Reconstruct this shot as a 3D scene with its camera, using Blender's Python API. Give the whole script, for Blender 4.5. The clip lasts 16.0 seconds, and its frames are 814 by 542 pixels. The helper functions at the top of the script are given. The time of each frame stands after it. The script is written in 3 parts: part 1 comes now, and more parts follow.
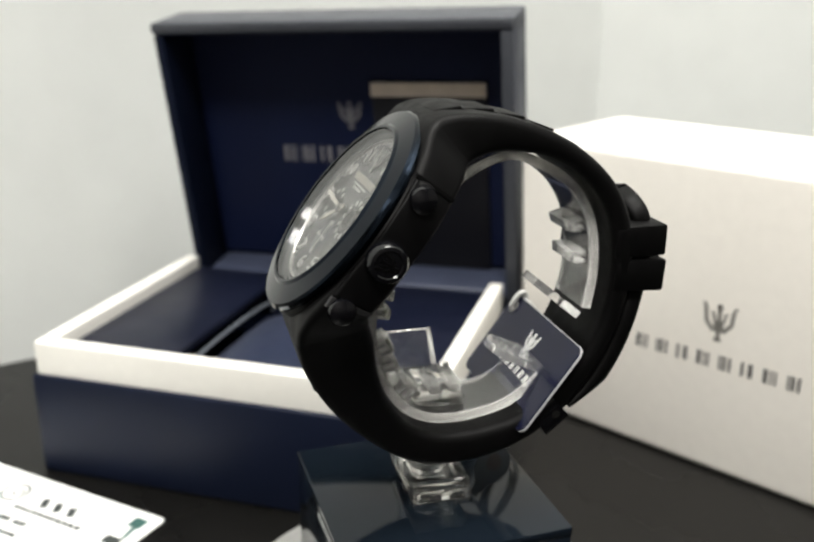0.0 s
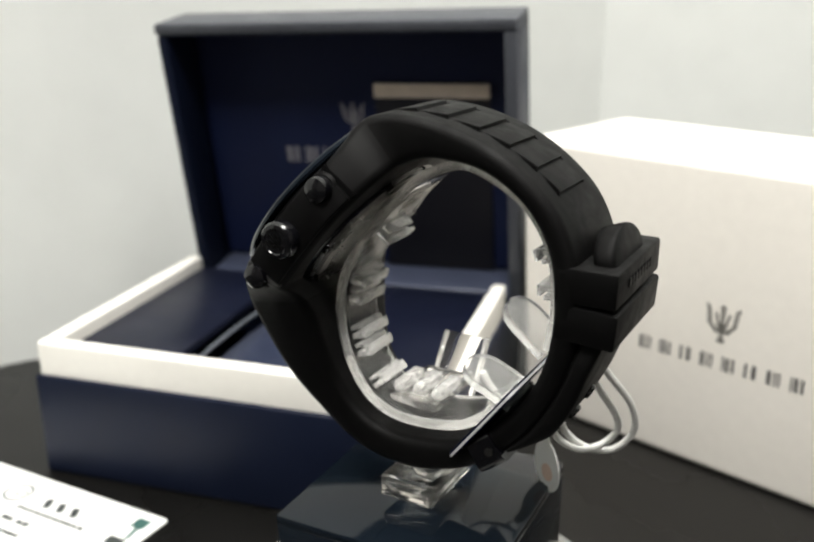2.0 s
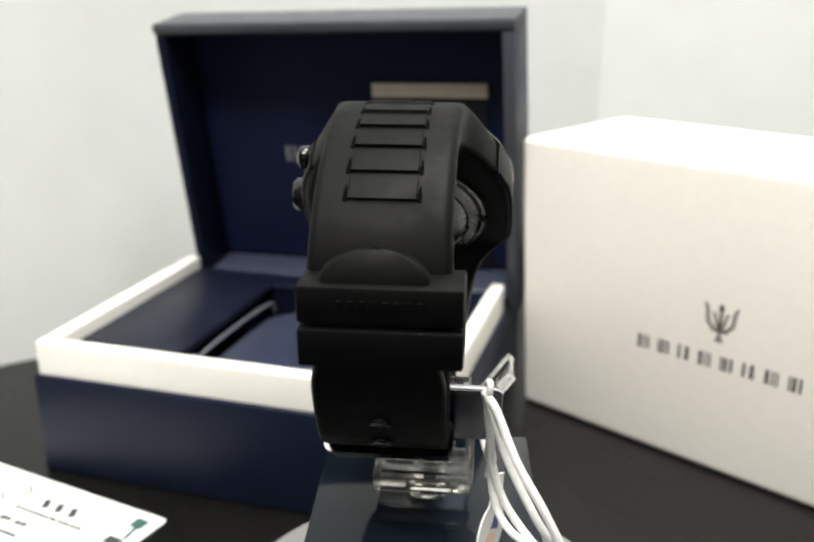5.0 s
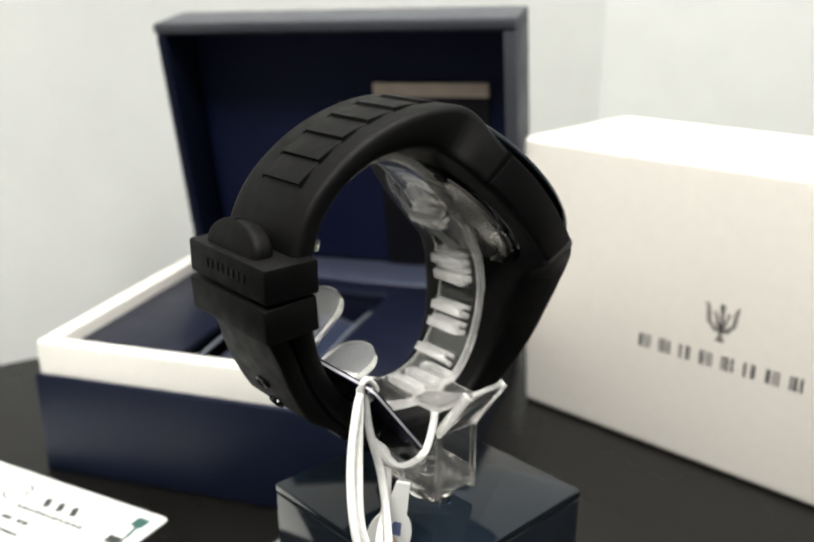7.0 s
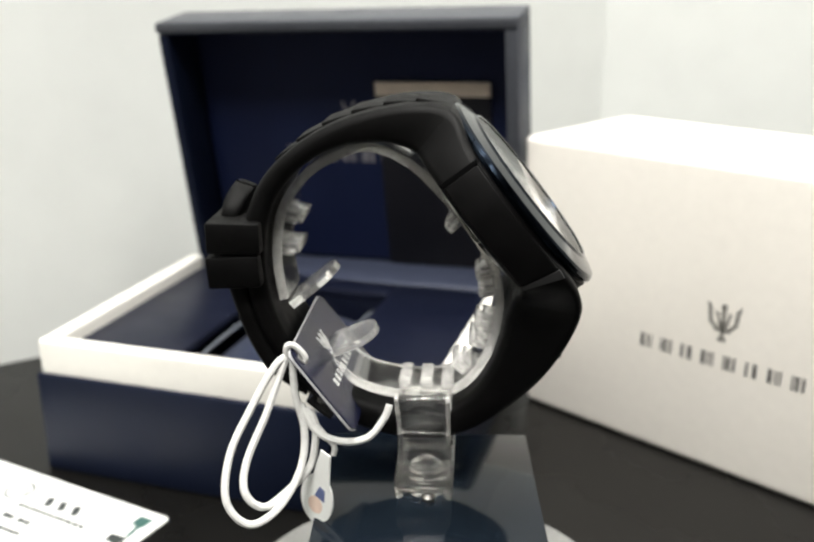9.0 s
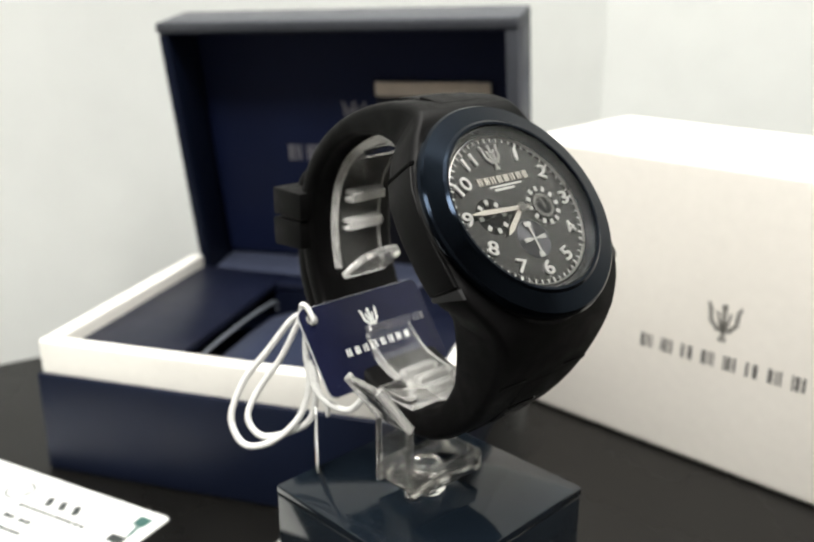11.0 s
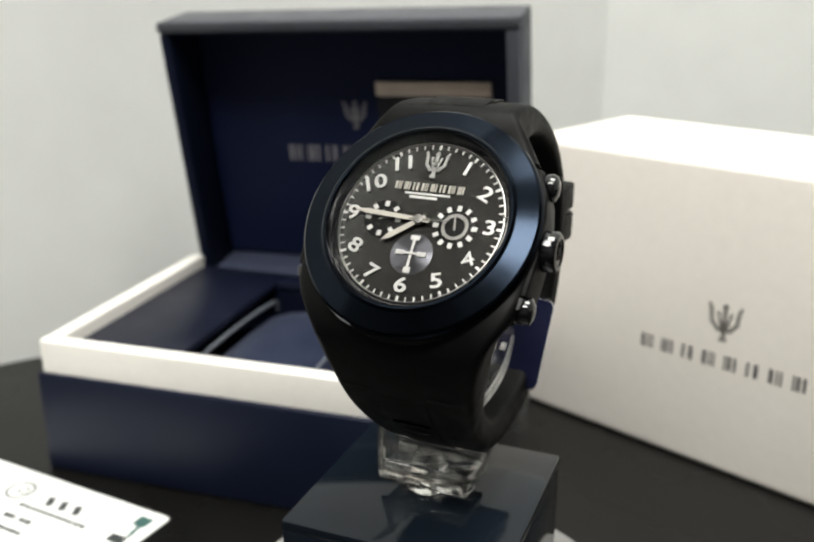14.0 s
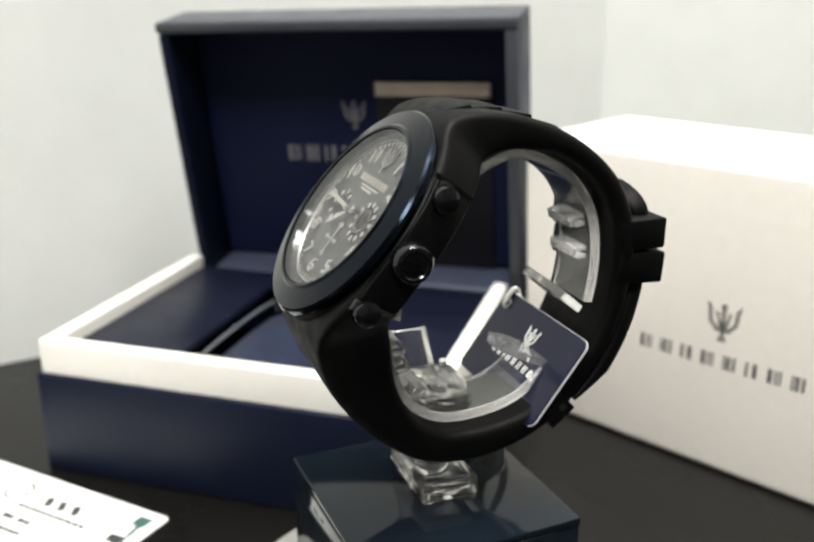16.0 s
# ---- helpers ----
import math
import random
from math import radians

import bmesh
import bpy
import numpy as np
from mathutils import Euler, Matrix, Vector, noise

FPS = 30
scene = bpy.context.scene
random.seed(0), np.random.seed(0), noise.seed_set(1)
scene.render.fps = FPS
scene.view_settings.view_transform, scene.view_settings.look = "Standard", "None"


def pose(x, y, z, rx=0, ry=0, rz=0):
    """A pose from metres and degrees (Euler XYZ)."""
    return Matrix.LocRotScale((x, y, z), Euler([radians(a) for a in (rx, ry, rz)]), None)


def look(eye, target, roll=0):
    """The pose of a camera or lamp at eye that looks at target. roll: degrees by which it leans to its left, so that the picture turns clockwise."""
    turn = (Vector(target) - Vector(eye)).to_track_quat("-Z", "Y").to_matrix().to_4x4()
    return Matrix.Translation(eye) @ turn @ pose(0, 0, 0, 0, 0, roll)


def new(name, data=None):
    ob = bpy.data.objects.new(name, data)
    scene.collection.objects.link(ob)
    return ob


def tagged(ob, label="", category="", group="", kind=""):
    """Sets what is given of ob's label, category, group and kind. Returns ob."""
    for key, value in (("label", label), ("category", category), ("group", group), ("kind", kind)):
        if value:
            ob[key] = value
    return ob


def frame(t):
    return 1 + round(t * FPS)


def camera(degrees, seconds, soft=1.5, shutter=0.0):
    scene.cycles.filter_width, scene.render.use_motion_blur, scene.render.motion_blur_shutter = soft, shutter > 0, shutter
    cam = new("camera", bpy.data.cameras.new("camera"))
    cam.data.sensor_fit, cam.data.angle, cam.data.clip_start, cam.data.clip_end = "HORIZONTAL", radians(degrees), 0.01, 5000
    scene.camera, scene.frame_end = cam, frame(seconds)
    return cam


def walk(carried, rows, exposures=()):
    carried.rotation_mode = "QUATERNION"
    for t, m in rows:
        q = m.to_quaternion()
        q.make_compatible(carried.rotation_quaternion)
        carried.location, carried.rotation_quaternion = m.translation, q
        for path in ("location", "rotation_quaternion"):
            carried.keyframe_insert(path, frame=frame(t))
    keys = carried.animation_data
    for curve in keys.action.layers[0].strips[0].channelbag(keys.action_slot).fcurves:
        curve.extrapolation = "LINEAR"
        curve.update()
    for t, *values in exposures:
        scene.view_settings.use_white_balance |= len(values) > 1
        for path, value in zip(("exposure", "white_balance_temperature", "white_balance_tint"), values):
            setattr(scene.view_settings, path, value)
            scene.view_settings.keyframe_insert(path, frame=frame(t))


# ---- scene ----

# camera: a phone held still before the display, with a slight tremble
cam = camera(49.155, 16.0, soft=2.2)
cam.data.dof.use_dof, cam.data.dof.focus_distance, cam.data.dof.aperture_fstop = True, 0.150, 20.0
EYE = Vector((0.0, -0.160, 0.147))
F_PX = 1714.2


def aim(dx, dy):
    yaw = radians(-1.4906) - dx / F_PX
    pitch = radians(18.1515) - dy / F_PX
    way = Vector((math.sin(yaw) * math.cos(pitch), math.cos(yaw) * math.cos(pitch), -math.sin(pitch)))
    return look(EYE, EYE + way, 0.034)


TREMBLE = [(0, -5, 0), (0.5, -4, 0), (1, 0, 1), (1.5, 0, 1), (2, 1, 2), (2.5, 0, 2), (3, -3, 2), (3.5, -3, 2), (4, -3, 2), (5.2, -2, 1),
           (6.5, -1, 0), (7, 0, 0), (7.5, 0, 0), (8, 0, -3), (8.5, 2, -3), (9, 3, -1), (10.2, 3.5, -1), (11.5, 4, -1), (12, 4, -1),
           (12.5, 5, 0), (13, 3, -2), (13.5, 3, -1), (14, 5, -1), (14.5, 4, -1), (15, 4, -1), (15.5, 3, -2), (16, 3, -1)]
# the phone's own exposure follows the dark or bright watch face a little
EXPOSURES = [(0, -0.43), (2, -0.42), (3, -0.29), (4, -0.23), (5.2, -0.29), (6.5, -0.43), (7.2, -0.29), (8.5, -0.27), (9, -0.25), (11.5, -0.25), (12.5, -0.33), (13.0, -0.63), (13.5, -1.0), (14.0, -0.59), (14.5, -0.18), (15, -0.22), (16, -0.31)]
walk(cam, [(t, aim(dx, dy)) for t, dx, dy in TREMBLE], EXPOSURES)

# ---- light ----
world = bpy.data.worlds.new("world")
scene.world = world
world.use_nodes = True
world.node_tree.nodes["Background"].inputs[0].default_value = (0.75, 0.82, 0.9, 1)
world.node_tree.nodes["Background"].inputs[1].default_value = 0.15


def area_lamp(name, eye, target, sx, sy, watts, color):
    data = bpy.data.lights.new(name, "AREA")
    data.shape, data.size, data.size_y, data.energy, data.color = "RECTANGLE", sx, sy, watts, color
    ob = new(name, data)
    ob.matrix_world = look(eye, target)
    return ob


# two ceiling panels: one above and behind the camera, one above the boxes
LAMPS = [((-0.33, -1.05, 1.74), 0.85, 0.5, 60), ((0.25, -0.06, 1.74), 0.6, 0.6, 45)]
for (x, y, z), sx, sy, watts in LAMPS:
    area_lamp("ceiling_lamp", (x, y, z), (x, y + 0.0001, 0), sx, sy, watts, (1.0, 0.98, 0.93))


# ---- materials ----
def material(name, color, rough=0.5, metal=0.0, scale=40.0, vary=0.15, bump=0.0, bump_scale=None, coat=0.0, spec=0.5, ior=1.5, sheen=0.0):
    """Principled surface with two scales of noise in colour and gloss, and fine relief."""
    m = bpy.data.materials.new(name)
    m.use_nodes = True
    nt = m.node_tree
    b = nt.nodes["Principled BSDF"]
    co = nt.nodes.new("ShaderNodeTexCoord")
    n1 = nt.nodes.new("ShaderNodeTexNoise")
    n1.inputs["Scale"].default_value = scale
    n1.inputs["Detail"].default_value = 5
    n2 = nt.nodes.new("ShaderNodeTexNoise")
    n2.inputs["Scale"].default_value = scale * 14
    n2.inputs["Detail"].default_value = 3
    mixer = nt.nodes.new("ShaderNodeMath")
    mixer.operation = "ADD"
    nt.links.new(co.outputs["Object"], n1.inputs["Vector"])
    nt.links.new(co.outputs["Object"], n2.inputs["Vector"])
    nt.links.new(n1.outputs["Fac"], mixer.inputs[0])
    nt.links.new(n2.outputs["Fac"], mixer.inputs[1])
    ramp = nt.nodes.new("ShaderNodeMapRange")
    ramp.inputs["From Min"].default_value, ramp.inputs["From Max"].default_value = 0.6, 1.4
    nt.links.new(mixer.outputs[0], ramp.inputs["Value"])
    mix = nt.nodes.new("ShaderNodeMix")
    mix.data_type = "RGBA"
    mix.inputs["A"].default_value = (*[c * (1 - vary) for c in color], 1)
    mix.inputs["B"].default_value = (*[min(1, c * (1 + vary)) for c in color], 1)
    nt.links.new(ramp.outputs[0], mix.inputs["Factor"])
    nt.links.new(mix.outputs["Result"], b.inputs["Base Color"])
    rr = nt.nodes.new("ShaderNodeMapRange")
    rr.inputs["From Min"].default_value, rr.inputs["From Max"].default_value = 0.3, 0.7
    rr.inputs["To Min"].default_value, rr.inputs["To Max"].default_value = max(0.02, rough * 0.85), min(1, rough * 1.15)
    nt.links.new(n1.outputs["Fac"], rr.inputs["Value"])
    nt.links.new(rr.outputs[0], b.inputs["Roughness"])
    b.inputs["Metallic"].default_value = metal
    b.inputs["IOR"].default_value = ior
    b.inputs["Specular IOR Level"].default_value = spec
    b.inputs["Coat Weight"].default_value = coat
    b.inputs["Coat Roughness"].default_value = 0.05
    b.inputs["Sheen Weight"].default_value = sheen
    if bump:
        n3 = nt.nodes.new("ShaderNodeTexNoise")
        n3.inputs["Scale"].default_value = bump_scale or scale * 30
        nt.links.new(co.outputs["Object"], n3.inputs["Vector"])
        bp = nt.nodes.new("ShaderNodeBump")
        bp.inputs["Strength"].default_value = bump
        bp.inputs["Distance"].default_value = 0.0003
        nt.links.new(n3.outputs["Fac"], bp.inputs["Height"])
        nt.links.new(bp.outputs[0], b.inputs["Normal"])
    return m


def brushed_round(m, amount):
    """Brush strokes in circles round the middle of the piece."""
    nt = m.node_tree
    b = nt.nodes["Principled BSDF"]
    tan = nt.nodes.new("ShaderNodeTangent")
    tan.direction_type, tan.axis = "RADIAL", "Z"
    b.inputs["Anisotropic"].default_value = amount
    b.inputs["Anisotropic Rotation"].default_value = 0.25
    nt.links.new(tan.outputs[0], b.inputs["Tangent"])


def glass(name, color, rough=0.03, ior=1.45):
    m = bpy.data.materials.new(name)
    m.use_nodes = True
    b = m.node_tree.nodes["Principled BSDF"]
    b.inputs["Base Color"].default_value = (*color, 1)
    b.inputs["Transmission Weight"].default_value = 1
    b.inputs["Roughness"].default_value = rough
    b.inputs["IOR"].default_value = ior
    return m


def thin_pane(name, gloss_most):
    """A thin clear pane: light goes straight through, a little is mirrored."""
    m = bpy.data.materials.new(name)
    m.use_nodes = True
    nt = m.node_tree
    clear, gloss = nt.nodes.new("ShaderNodeBsdfTransparent"), nt.nodes.new("ShaderNodeBsdfGlossy")
    gloss.inputs["Roughness"].default_value = 0.04
    mix, facing = nt.nodes.new("ShaderNodeMixShader"), nt.nodes.new("ShaderNodeLayerWeight")
    facing.inputs["Blend"].default_value = 0.5
    steep, scale = nt.nodes.new("ShaderNodeMath"), nt.nodes.new("ShaderNodeMath")
    steep.operation, scale.operation = "POWER", "MULTIPLY"
    steep.inputs[1].default_value, scale.inputs[1].default_value = 3.0, gloss_most
    nt.links.new(facing.outputs["Facing"], steep.inputs[0])
    nt.links.new(steep.outputs[0], scale.inputs[0])
    nt.links.new(scale.outputs[0], mix.inputs[0])
    nt.links.new(clear.outputs[0], mix.inputs[1])
    nt.links.new(gloss.outputs[0], mix.inputs[2])
    nt.links.new(mix.outputs[0], nt.nodes["Material Output"].inputs["Surface"])
    return m


def milky(name, lo=0.95, hi=0.985):
    """Clear moulded plastic, slightly cloudy."""
    m = glass(name, (0.98, 0.975, 0.96), 0.04, 1.45)
    nt = m.node_tree
    b = nt.nodes["Principled BSDF"]
    co, n = nt.nodes.new("ShaderNodeTexCoord"), nt.nodes.new("ShaderNodeTexNoise")
    n.inputs["Scale"].default_value = 420
    r = nt.nodes.new("ShaderNodeMapRange")
    r.inputs["To Min"].default_value, r.inputs["To Max"].default_value = lo, hi
    nt.links.new(co.outputs["Object"], n.inputs["Vector"])
    nt.links.new(n.outputs["Fac"], r.inputs["Value"])
    nt.links.new(r.outputs[0], b.inputs["Transmission Weight"])
    return m


RUBBER = material("black_rubber", (0.0014, 0.0013, 0.0014), 0.56, scale=300, bump=0.12, bump_scale=6000, spec=0.125)
CASE_BLACK = material("black_coated_steel", (0.0014, 0.0013, 0.0015), 0.5, scale=250, bump=0.05, bump_scale=5000, spec=0.13)
SLOT_BLACK = material("black_slot", (0.0012, 0.0012, 0.0013), 0.8, scale=300, spec=0.03)
STRIP_GREY = material("grey_satin_strip", (0.03, 0.03, 0.031), 0.45, scale=250, spec=0.3)
GLOSS_BLACK = material("polished_black_metal", (0.003, 0.003, 0.004), 0.07, scale=200, spec=0.5)
BEZEL_BLUE = material("blue_coated_steel", (0.0105, 0.0145, 0.0215), 0.16, metal=1.0, scale=200)
DIAL = material("charcoal_sunray_dial", (0.0075, 0.0067, 0.0055), 0.35, metal=1.0, scale=60, vary=0.04, coat=1.0)
DIAL.node_tree.nodes["Principled BSDF"].inputs["Coat Roughness"].default_value = 0.18
DIAL.node_tree.nodes["Principled BSDF"].inputs["Coat IOR"].default_value = 1.55
SILVER = material("polished_silver", (0.2, 0.195, 0.185), 0.4, metal=1.0, scale=300)
RING_SILVER = material("bright_silver", (0.4, 0.395, 0.38), 0.3, metal=1.0, scale=300)
PRINT_WHITE = material("white_print", (0.5, 0.495, 0.48), 0.36, metal=0.75, scale=300, vary=0.05)
HAND_PALE = material("pale_hand_metal", (0.36, 0.34, 0.3), 0.45, metal=0.3, scale=300)
BACK_STEEL = material("brushed_back_steel", (0.34, 0.33, 0.31), 0.28, metal=1.0, scale=150, vary=0.5, bump=0.3, bump_scale=700)
SUBDIAL = material("brushed_dark_metal", (0.09, 0.09, 0.1), 0.34, metal=1.0, scale=400)
brushed_round(SUBDIAL, 0.85)
brushed_round(BEZEL_BLUE, 0.6)
SUBDIAL_DARK = material("dark_grey_small_dial", (0.006, 0.0058, 0.0055), 0.4, metal=0.8, scale=400)
STEEL_DARK = material("dark_steel", (0.24, 0.235, 0.23), 0.25, metal=1.0, scale=300)
CRYSTAL = thin_pane("watch_crystal", 0.5)
ACRYLIC = milky("clear_plastic", 0.982, 0.996)
ACRYLIC_TAB = milky("milky_clear_plastic", 0.86, 0.93)
ACRYLIC_LUG = milky("cloudy_clear_plastic", 0.7, 0.86)
NAVY = material("navy_leatherette", (0.0056, 0.0088, 0.0225), 0.42, scale=60, bump=0.25, bump_scale=2500, spec=0.17)
LID_SATIN = material("dark_navy_lid_lining", (0.0052, 0.0088, 0.032), 0.45, scale=50, bump=0.2, bump_scale=2000, spec=0.18)
PIPING = material("grey_blue_piping", (0.09, 0.1, 0.12), 0.5, scale=300)
CUSHION = material("navy_satin_cushion", (0.007, 0.0125, 0.035), 0.45, scale=120, bump=0.3, bump_scale=1500, spec=0.4, sheen=0.1)
NAVY_SATIN = material("navy_lining", (0.0034, 0.0050, 0.0145), 0.4, scale=50, bump=0.2, bump_scale=2000, spec=0.3)
CREAM = material("white_satin_board", (0.82, 0.8, 0.75), 0.5, scale=30, vary=0.03)
CARTON = material("white_carton", (0.9, 0.86, 0.8), 0.5, scale=20, vary=0.03, bump=0.05, bump_scale=900)
CARTON_PRINT = material("grey_print", (0.26, 0.25, 0.23), 0.4, scale=300)
CARTON_INK = material("dark_grey_print", (0.12, 0.115, 0.11), 0.4, scale=300)
LID_PRINT = material("silver_grey_print", (0.17, 0.165, 0.18), 0.55, scale=300)
WALL = material("white_wall_paint", (0.8, 0.82, 0.8), 0.7, scale=3, vary=0.04)
TABLE = material("charcoal_table", (0.0048, 0.0046, 0.0042), 0.29, scale=30, bump=0.05, bump_scale=1500, spec=0.27)
PEDESTAL = material("navy_gloss_acrylic", (0.006, 0.0095, 0.0145), 0.09, scale=80, vary=0.1, spec=0.3)
DISC = material("silver_grey_turntable", (0.2, 0.2, 0.195), 0.35, scale=80)
CARD = material("white_card", (0.85, 0.86, 0.84), 0.5, scale=60, vary=0.03)
CARD_INK = material("grey_card_ink", (0.025, 0.03, 0.03), 0.6, scale=300)
CARD_GREY = material("pale_grey_card_ink", (0.16, 0.17, 0.165), 0.6, scale=300)
CARD_GREEN = material("dark_green_ink", (0.03, 0.09, 0.08), 0.6, scale=300)
CORD = material("white_cord", (0.74, 0.74, 0.72), 0.7, scale=900, bump=0.4, bump_scale=4000)
TAG_NAVY = material("navy_glossy_card", (0.006, 0.0075, 0.026), 0.24, scale=200, spec=0.35)
TAG_EDGE = material("white_card_edge", (0.5, 0.5, 0.51), 0.5, scale=300)
STICKER_BLUE = material("blue_ink", (0.12, 0.15, 0.3), 0.5, scale=300)
STICKER_PINK = material("orange_pink_ink", (0.8, 0.62, 0.52), 0.5, scale=300)
GOLD = material("pale_gold_plate", (0.62, 0.53, 0.44), 0.4, metal=0.4, scale=200)
ROOM_GREY = material("warm_grey_wall_paint", (0.13, 0.125, 0.118), 0.7, scale=3, vary=0.06)
FLOOR_BROWN = material("brown_floor", (0.06, 0.045, 0.034), 0.5, scale=6, vary=0.2)
LAMP_GLOW = material("lamp_diffuser", (0.8, 0.8, 0.78), 0.5, scale=20, vary=0.02)
BOOK_DARK = material("black_cover", (0.004, 0.004, 0.007), 0.5, scale=60, spec=0.3)
# lighter copy of the navy leatherette: ceiling sheen put into the colour
EDGE_SHEEN = material("navy_edge_sheen", (0.05, 0.054, 0.066), 0.42, scale=80, bump=0.2, bump_scale=2500)
HINGE = material("navy_grey_hinge_cloth", (0.055, 0.065, 0.105), 0.36, scale=80, bump=0.2, bump_scale=2500)
CEILING = material("white_ceiling", (0.8, 0.8, 0.78), 0.8, scale=3, vary=0.03)

MM = 0.001
BASE = 48.0      # top of the pedestal above the table, in mm


# ---- building helpers ----
def thing(name, label, category, group="", m=None):
    ob = new(name)
    ob.empty_display_size = 0.01
    if m is not None:
        ob.matrix_world = m
    return tagged(ob, label, category, group)


def mesh_of(bm, name, mat, smooth=40):
    bmesh.ops.recalc_face_normals(bm, faces=bm.faces[:])
    me = bpy.data.meshes.new(name)
    bm.to_mesh(me)
    bm.free()
    me.materials.append(mat)
    if smooth:
        for p in me.polygons:
            p.use_smooth = True
        me.set_sharp_from_angle(angle=radians(smooth))
    return me


def part(name, bm, mat, parent=None, label="", smooth=40):
    ob = new(name, bm if isinstance(bm, bpy.types.Mesh) else mesh_of(bm, name, mat, smooth))
    ob.parent = parent
    if mat in (ACRYLIC, ACRYLIC_LUG, ACRYLIC_TAB):
        ob.visible_shadow = False
    return tagged(ob, label) if label else ob


def setting(name, bm, mat, label, category):
    return tagged(new(name, mesh_of(bm, name, mat)), label, category, "", "structure")


def block(size, at=(0, 0, 0), bevel=0.0, seg=2, m=None, bm=None):
    """A box in mm, centred on at."""
    own = bmesh.new()
    bmesh.ops.create_cube(own, size=1)
    bmesh.ops.scale(own, verts=own.verts, vec=[s * MM for s in size])
    if bevel:
        bmesh.ops.bevel(own, geom=own.edges[:], offset=bevel * MM, segments=seg, affect="EDGES", profile=0.5)
    mat = Matrix.Translation([a * MM for a in at])
    bmesh.ops.transform(own, verts=own.verts, matrix=mat if m is None else m @ mat)
    if bm is None:
        return own
    me = bpy.data.meshes.new("tmp")
    own.to_mesh(me)
    own.free()
    bm.from_mesh(me)
    bpy.data.meshes.remove(me)
    return bm


def lathe(profile, seg=64, m=None, closed=False):
    """A turned form: profile of (radius, height) in mm round the z axis."""
    bm = bmesh.new()
    rings = []
    for r, h in profile:
        if r < 1e-6:
            rings.append([bm.verts.new((0, 0, h * MM))])
        else:
            rings.append([bm.verts.new((r * MM * math.cos(2 * math.pi * i / seg), r * MM * math.sin(2 * math.pi * i / seg), h * MM)) for i in range(seg)])
    pairs = list(zip(rings, rings[1:])) + ([(rings[-1], rings[0])] if closed else [])
    for a, b in pairs:
        for i in range(seg):
            j = (i + 1) % seg
            if len(a) == 1 and len(b) == 1:
                continue
            if len(a) == 1:
                bm.faces.new((a[0], b[i], b[j]))
            elif len(b) == 1:
                bm.faces.new((a[i], a[j], b[0]))
            else:
                bm.faces.new((a[i], a[j], b[j], b[i]))
    if m is not None:
        bmesh.ops.transform(bm, verts=bm.verts, matrix=m)
    return bm


def loft(sections, closed_path=False, caps=True):
    """Skin over rings of Vectors (mm)."""
    bm = bmesh.new()
    rings = [[bm.verts.new(p * MM) for p in s] for s in sections]
    n = len(rings[0])
    pairs = list(zip(rings, rings[1:])) + ([(rings[-1], rings[0])] if closed_path else [])
    for a, b in pairs:
        for i in range(n):
            j = (i + 1) % n
            bm.faces.new((a[i], a[j], b[j], b[i]))
    if caps and not closed_path:
        bm.faces.new(rings[0][::-1])
        bm.faces.new(rings[-1])
    return bm


def glide(points, steps=6, closed=False):
    """Catmull-Rom through points (Vectors or tuples of numbers)."""
    pts = [np.array(p, float) for p in points]
    n = len(pts)
    out = []
    for i in range(n if closed else n - 1):
        if closed:
            p0, p1, p2, p3 = (pts[(i + k) % n] for k in (-1, 0, 1, 2))
        else:
            p0, p1, p2, p3 = pts[max(i - 1, 0)], pts[i], pts[i + 1], pts[min(i + 2, n - 1)]
        for s in range(steps):
            t = s / steps
            out.append(0.5 * (2 * p1 + (p2 - p0) * t + (2 * p0 - 5 * p1 + 4 * p2 - p3) * t * t + (3 * p1 - p0 - 3 * p2 + p3) * t ** 3))
    if not closed:
        out.append(pts[-1])
    return out


def tube(points, radius, seg=8, steps=8, closed=False):
    """A round cord through points, in mm."""
    path = [Vector(p) for p in glide(points, steps, closed)]
    n = len(path)
    rings, side = [], Vector((0.3, 0.2, 1))
    for i, p in enumerate(path):
        d = (path[(i + 1) % n] - path[i - 1]) if closed else (path[min(i + 1, n - 1)] - path[max(i - 1, 0)])
        d.normalize()
        side = (side - d * side.dot(d)).normalized()
        up = d.cross(side)
        rings.append([p + (side * math.cos(2 * math.pi * k / seg) + up * math.sin(2 * math.pi * k / seg)) * radius for k in range(seg)])
    return loft(rings, closed)


def outline(points, depth, m):
    """A flat plate: outline (x, y) in mm, extruded by depth along z, placed by m."""
    bm = bmesh.new()
    lo = [bm.verts.new((x * MM, y * MM, 0)) for x, y in points]
    hi = [bm.verts.new((x * MM, y * MM, depth * MM)) for x, y in points]
    bm.faces.new(lo[::-1])
    bm.faces.new(hi)
    for i in range(len(points)):
        j = (i + 1) % len(points)
        bm.faces.new((lo[i], lo[j], hi[j], hi[i]))
    bmesh.ops.transform(bm, verts=bm.verts, matrix=m)
    return bm


